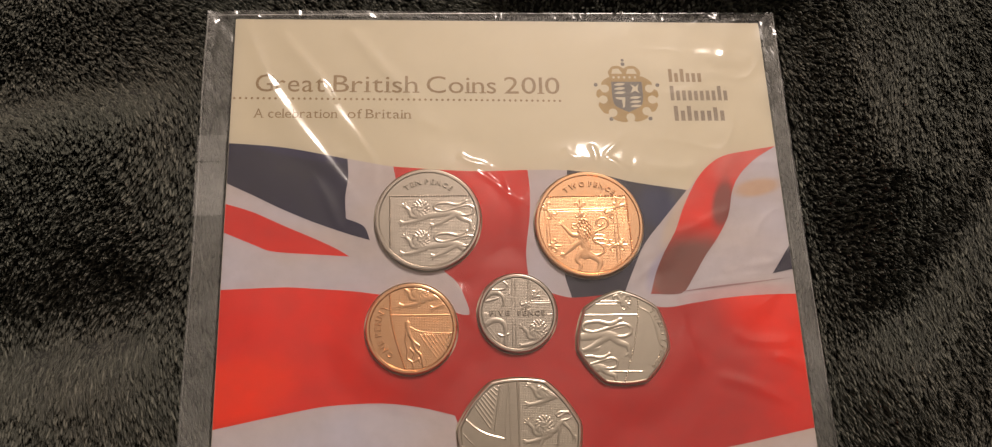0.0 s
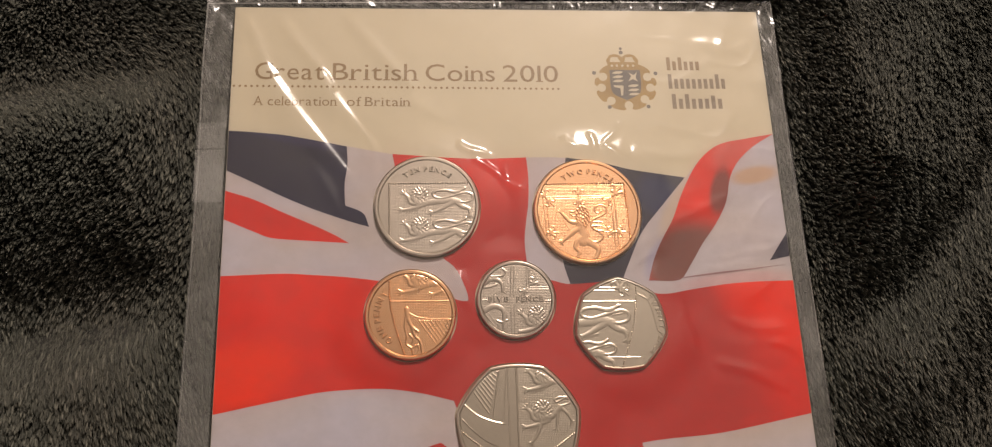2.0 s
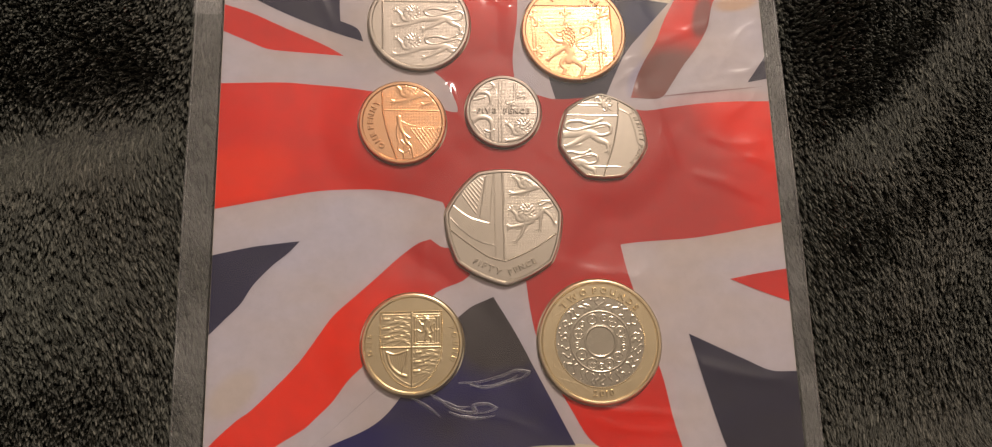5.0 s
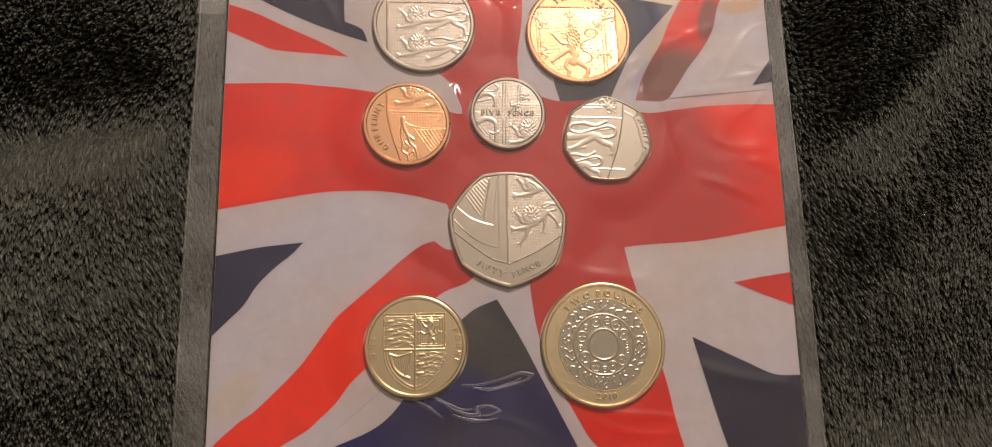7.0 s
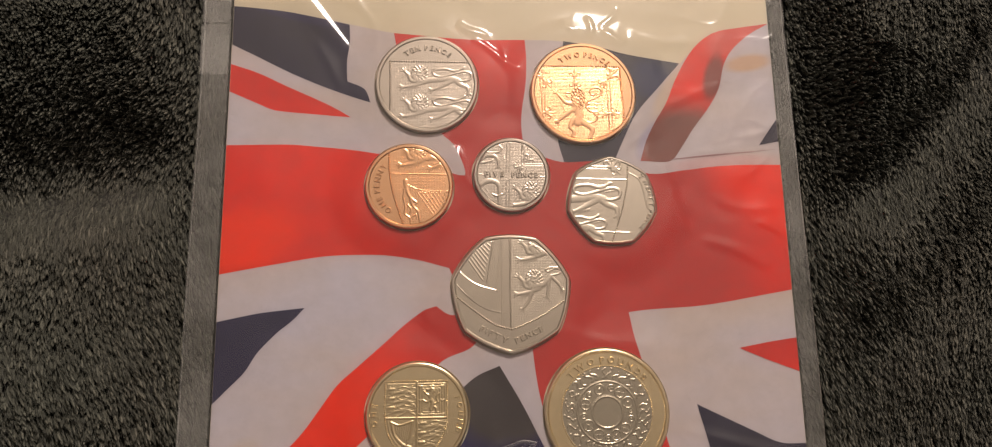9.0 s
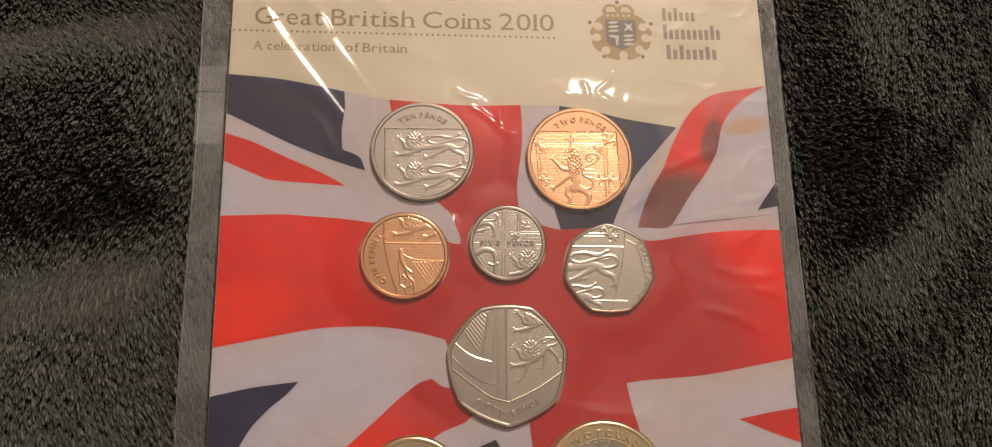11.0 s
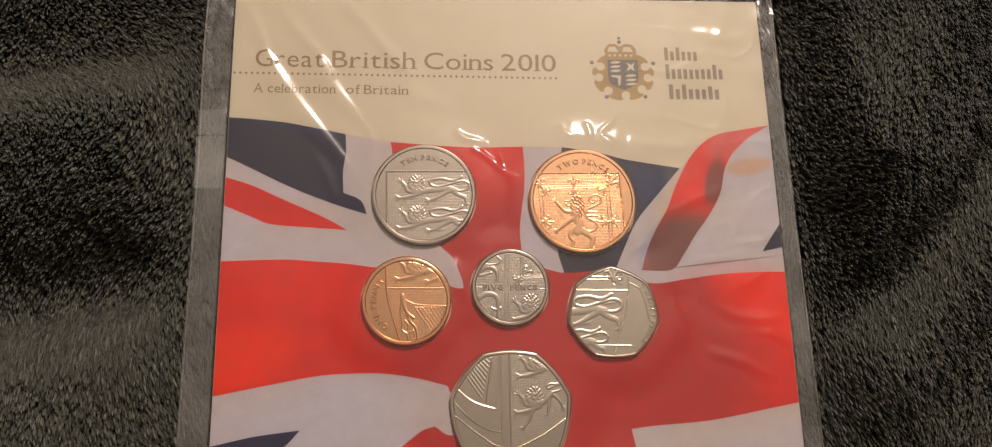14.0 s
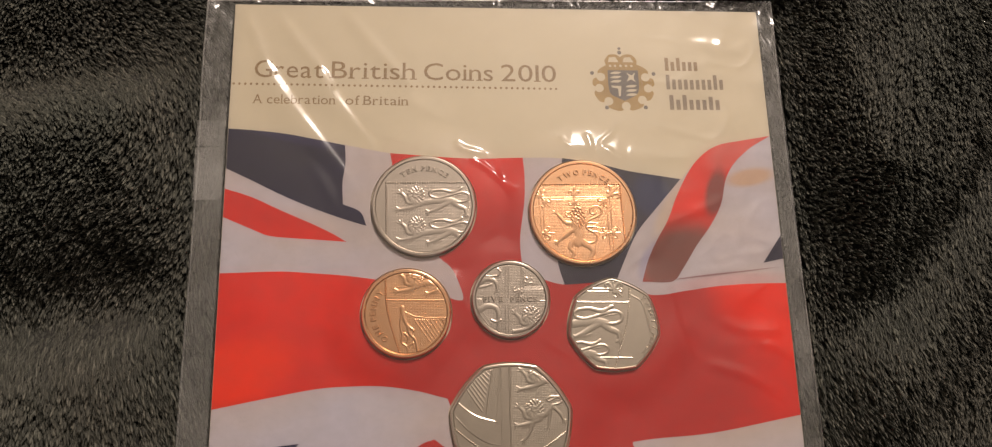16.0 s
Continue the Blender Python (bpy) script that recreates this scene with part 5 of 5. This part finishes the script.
def pile(name, x0, x1, y0, y1, pitch, strands, seed, length=3.8, width=0.045, lock=0.62):
    """Tufts of soft pile: strands that lean together, tuft by tuft, along the nap."""
    rng = np.random.default_rng(seed)
    gx, gy = np.meshgrid(np.arange(x0, x1, pitch), np.arange(y0, y1, pitch))
    cx = (gx + rng.uniform(-0.55, 0.55, gx.shape) * pitch).ravel()
    cy = (gy + rng.uniform(-0.55, 0.55, gy.shape) * pitch).ravel()
    keep = ~((np.abs(cx) < 66.0) & (cy < 75.5) & (cy > CARD_LOW))
    cx, cy = cx[keep], cy[keep]
    n = len(cx)
    # nap direction wanders slowly over the cloth
    nap = np.where(cx < 0, -1.05, -1.75) + 0.40 * np.sin(cx / 31.0 + 0.6) * np.cos(cy / 37.0) + 0.22 * np.sin(cx / 13.0 - cy / 19.0)
    nap = nap + rng.normal(0, 0.12, n)
    # light and dark bands set by lean: flatter on slopes facing the lamp, upright elsewhere
    rise = 0.17 * (swell(cx + 1, cy) - swell(cx - 1, cy)) + 0.47 * (swell(cx, cy + 1) - swell(cx, cy - 1))
    lean = np.clip(0.80 - 0.75 * rise, 0.45, 1.04) + 0.10 * np.sin(cx / 23.0 + cy / 15.0) + rng.normal(0, 0.10, n)
    # tufts cling together in short rows along the nap
    across, along_nap = -cx * np.sin(nap.mean()) + cy * np.cos(nap.mean()), cx * np.cos(nap.mean()) + cy * np.sin(nap.mean())
    row = value_noise(across / 1.35, along_nap / 4.2, seed) + 0.6 * value_noise(across / 3.1 + 40, along_nap / 7.0, seed + 9)
    size = length * rng.uniform(0.85, 1.12, n) * (0.62 + 0.48 * row)
    under = (cx > SL - 1.5) & (cx < SR + 1.5) & (cy < ST + 1.5)
    size = np.where(under, size * 0.8, size)
    lean = np.where(under, 1.15, lean)
    # each tuft is a bent, tapering, rounded lock
    sides, levels = 6, ((0.0, 0.38), (0.45, 0.42), (0.82, 0.36), (1.0, 0.10))
    spot = np.stack([cx, cy, swell(cx, cy) - 0.2], -1)
    d2 = np.stack([np.cos(nap), np.sin(nap)], -1)
    flat_side = np.stack([-d2[:, 1], d2[:, 0], np.zeros(n)], -1)
    rings, along = [], 0.0
    for step, (f, wide) in enumerate(levels):
        bend = np.clip(lean * (0.35 + 0.95 * f), 0, 1.45)
        axis = np.stack([d2[:, 0] * np.sin(bend), d2[:, 1] * np.sin(bend), np.cos(bend)], -1)
        spot = spot + axis * (size * (f - along))[:, None]
        along = f
        up = np.cross(axis, flat_side)
        for q in range(sides):
            g = 2 * np.pi * q / sides
            rad = (wide * lock * rng.uniform(0.75, 1.25, n))[:, None]
            rings.append(spot + (flat_side * np.cos(g) + up * np.sin(g)) * rad)
    lock_v = np.stack(rings, 1).reshape(-1, 3)
    per = sides * len(levels)
    first = np.arange(n)[:, None] * per
    faces = []
    for lv in range(len(levels) - 1):
        for q in range(sides):
            a0, a1 = lv * sides + q, lv * sides + (q + 1) % sides
            faces += [first + [a0, a1, a1 + sides], first + [a0, a1 + sides, a0 + sides]]
    top = (len(levels) - 1) * sides
    faces += [first + [top, top + q, top + q + 1] for q in range(1, sides - 1)]
    lock_f = np.concatenate(faces, 1).reshape(-1, 3)
    k = np.repeat(np.arange(n), strands)
    m = len(k)
    bx = cx[k] + rng.normal(0, 0.38, m) * pitch
    by = cy[k] + rng.normal(0, 0.38, m) * pitch
    bz = swell(bx, by)
    a = nap[k] + rng.normal(0, 0.14, m)
    t = np.clip(lean[k] + rng.normal(0, 0.07, m), 0.1, 1.35)
    s = size[k] * rng.uniform(0.8, 1.1, m)
    dx, dy = np.cos(a), np.sin(a)
    lie, up, half = np.stack([dx, dy, np.zeros(m)], -1), np.array([0.0, 0.0, 1.0]), (s * 0.5)[:, None]
    mid = np.stack([bx, by, bz], -1) + half * (lie * np.sin(t * 0.6)[:, None] + up * np.cos(t * 0.6)[:, None])
    bent = np.minimum(t + 0.32, 1.5)
    tip = mid + half * (lie * np.sin(bent)[:, None] + up * np.cos(bent)[:, None])
    # strands of a tuft close up towards the tip
    mid[:, 0] += (cx[k] - bx) * 0.2
    mid[:, 1] += (cy[k] - by) * 0.2
    tip[:, 0] += (cx[k] - bx) * 0.2
    tip[:, 1] += (cy[k] - by) * 0.2
    b = rng.uniform(0, 2 * np.pi, m)
    w = width * rng.uniform(0.7, 1.3, m)
    across = np.stack([np.cos(b) * w, np.sin(b) * w, np.zeros(m)], -1)
    base = np.stack([bx, by, bz - 0.2], -1)
    fine_v = np.stack([base - across, base + across, mid - across * 0.9, mid + across * 0.9, tip - across * 0.6, tip + across * 0.6], 1).reshape(-1, 3)
    v = np.concatenate([lock_v, fine_v]) * MM
    first = np.arange(m)[:, None] * 6 + len(lock_v)
    f = np.concatenate([first + [0, 1, 3], first + [0, 3, 2], first + [2, 3, 5], first + [2, 5, 4]], 1).reshape(-1, 3)
    f = np.concatenate([lock_f, f])
    me = bpy.data.meshes.new(name)
    me.vertices.add(len(v))
    me.vertices.foreach_set("co", v.astype(np.float32).ravel())
    me.loops.add(f.size)
    me.loops.foreach_set("vertex_index", f.astype(np.int32).ravel())
    me.polygons.add(len(f))
    me.polygons.foreach_set("loop_start", np.arange(0, f.size, 3, dtype=np.int32))
    me.update(calc_edges=True)
    me.validate()
    me.shade_smooth()
    me.materials.append(PILE)
    ob = new(name, me)
    ob.parent = BLANKET
    return tagged(ob, "dense soft charcoal pile", kind="stuff")


pile("nap", -134, -64, -96, 100, 0.84, 5, 1)
pile("nap", 64, 142, -98, 100, 0.84, 5, 2)
pile("nap", -64, 64, 74, 100, 0.95, 4, 3)

# ---- the unseen room, added to close the place ----
def slab(name, size, at, material, label, category):
    bm = bmesh.new()
    bmesh.ops.create_cube(bm, size=1000)
    bmesh.ops.scale(bm, vec=size, verts=bm.verts)
    bmesh.ops.translate(bm, vec=[1000 * q for q in at], verts=bm.verts)
    return tagged(part(name, bm, material, None), label, category, kind="structure")


slab("bed_top", (2.0, 2.0, 0.4), (0, 0, -0.2105), TOP_WOOD, "plain mattress under the blanket", "bed")
slab("floor", (4.4, 4.4, 0.1), (0, 0.4, -0.55), TOP_WOOD, "plain carpeted floor", "floor")
# unseen ceiling, added to bounce the bulb's light and brighten the coins' flats
slab("ceiling", (4.4, 4.4, 0.1), (0, 0.4, 2.35), PLASTER, "unseen plain warm white ceiling, added for the coins to reflect", "ceiling")
# unseen walls, added dark to deepen the contrast of the coins' relief
slab("wall_north", (4.4, 0.1, 2.8), (0, 2.65, 0.9), WALL_DARK, "unseen plain wall, added dark for the coins to reflect", "wall")
slab("wall_south", (4.4, 0.1, 2.8), (0, -1.85, 0.9), WALL_DARK, "unseen plain wall, added dark for the coins to reflect", "wall")
slab("wall_east", (0.1, 4.4, 2.8), (2.25, 0.4, 0.9), WALL_DARK, "unseen plain wall, added dark for the coins to reflect", "wall")
slab("wall_west", (0.1, 4.4, 2.8), (-2.25, 0.4, 0.9), WALL_DARK, "unseen plain wall, added dark for the coins to reflect", "wall")
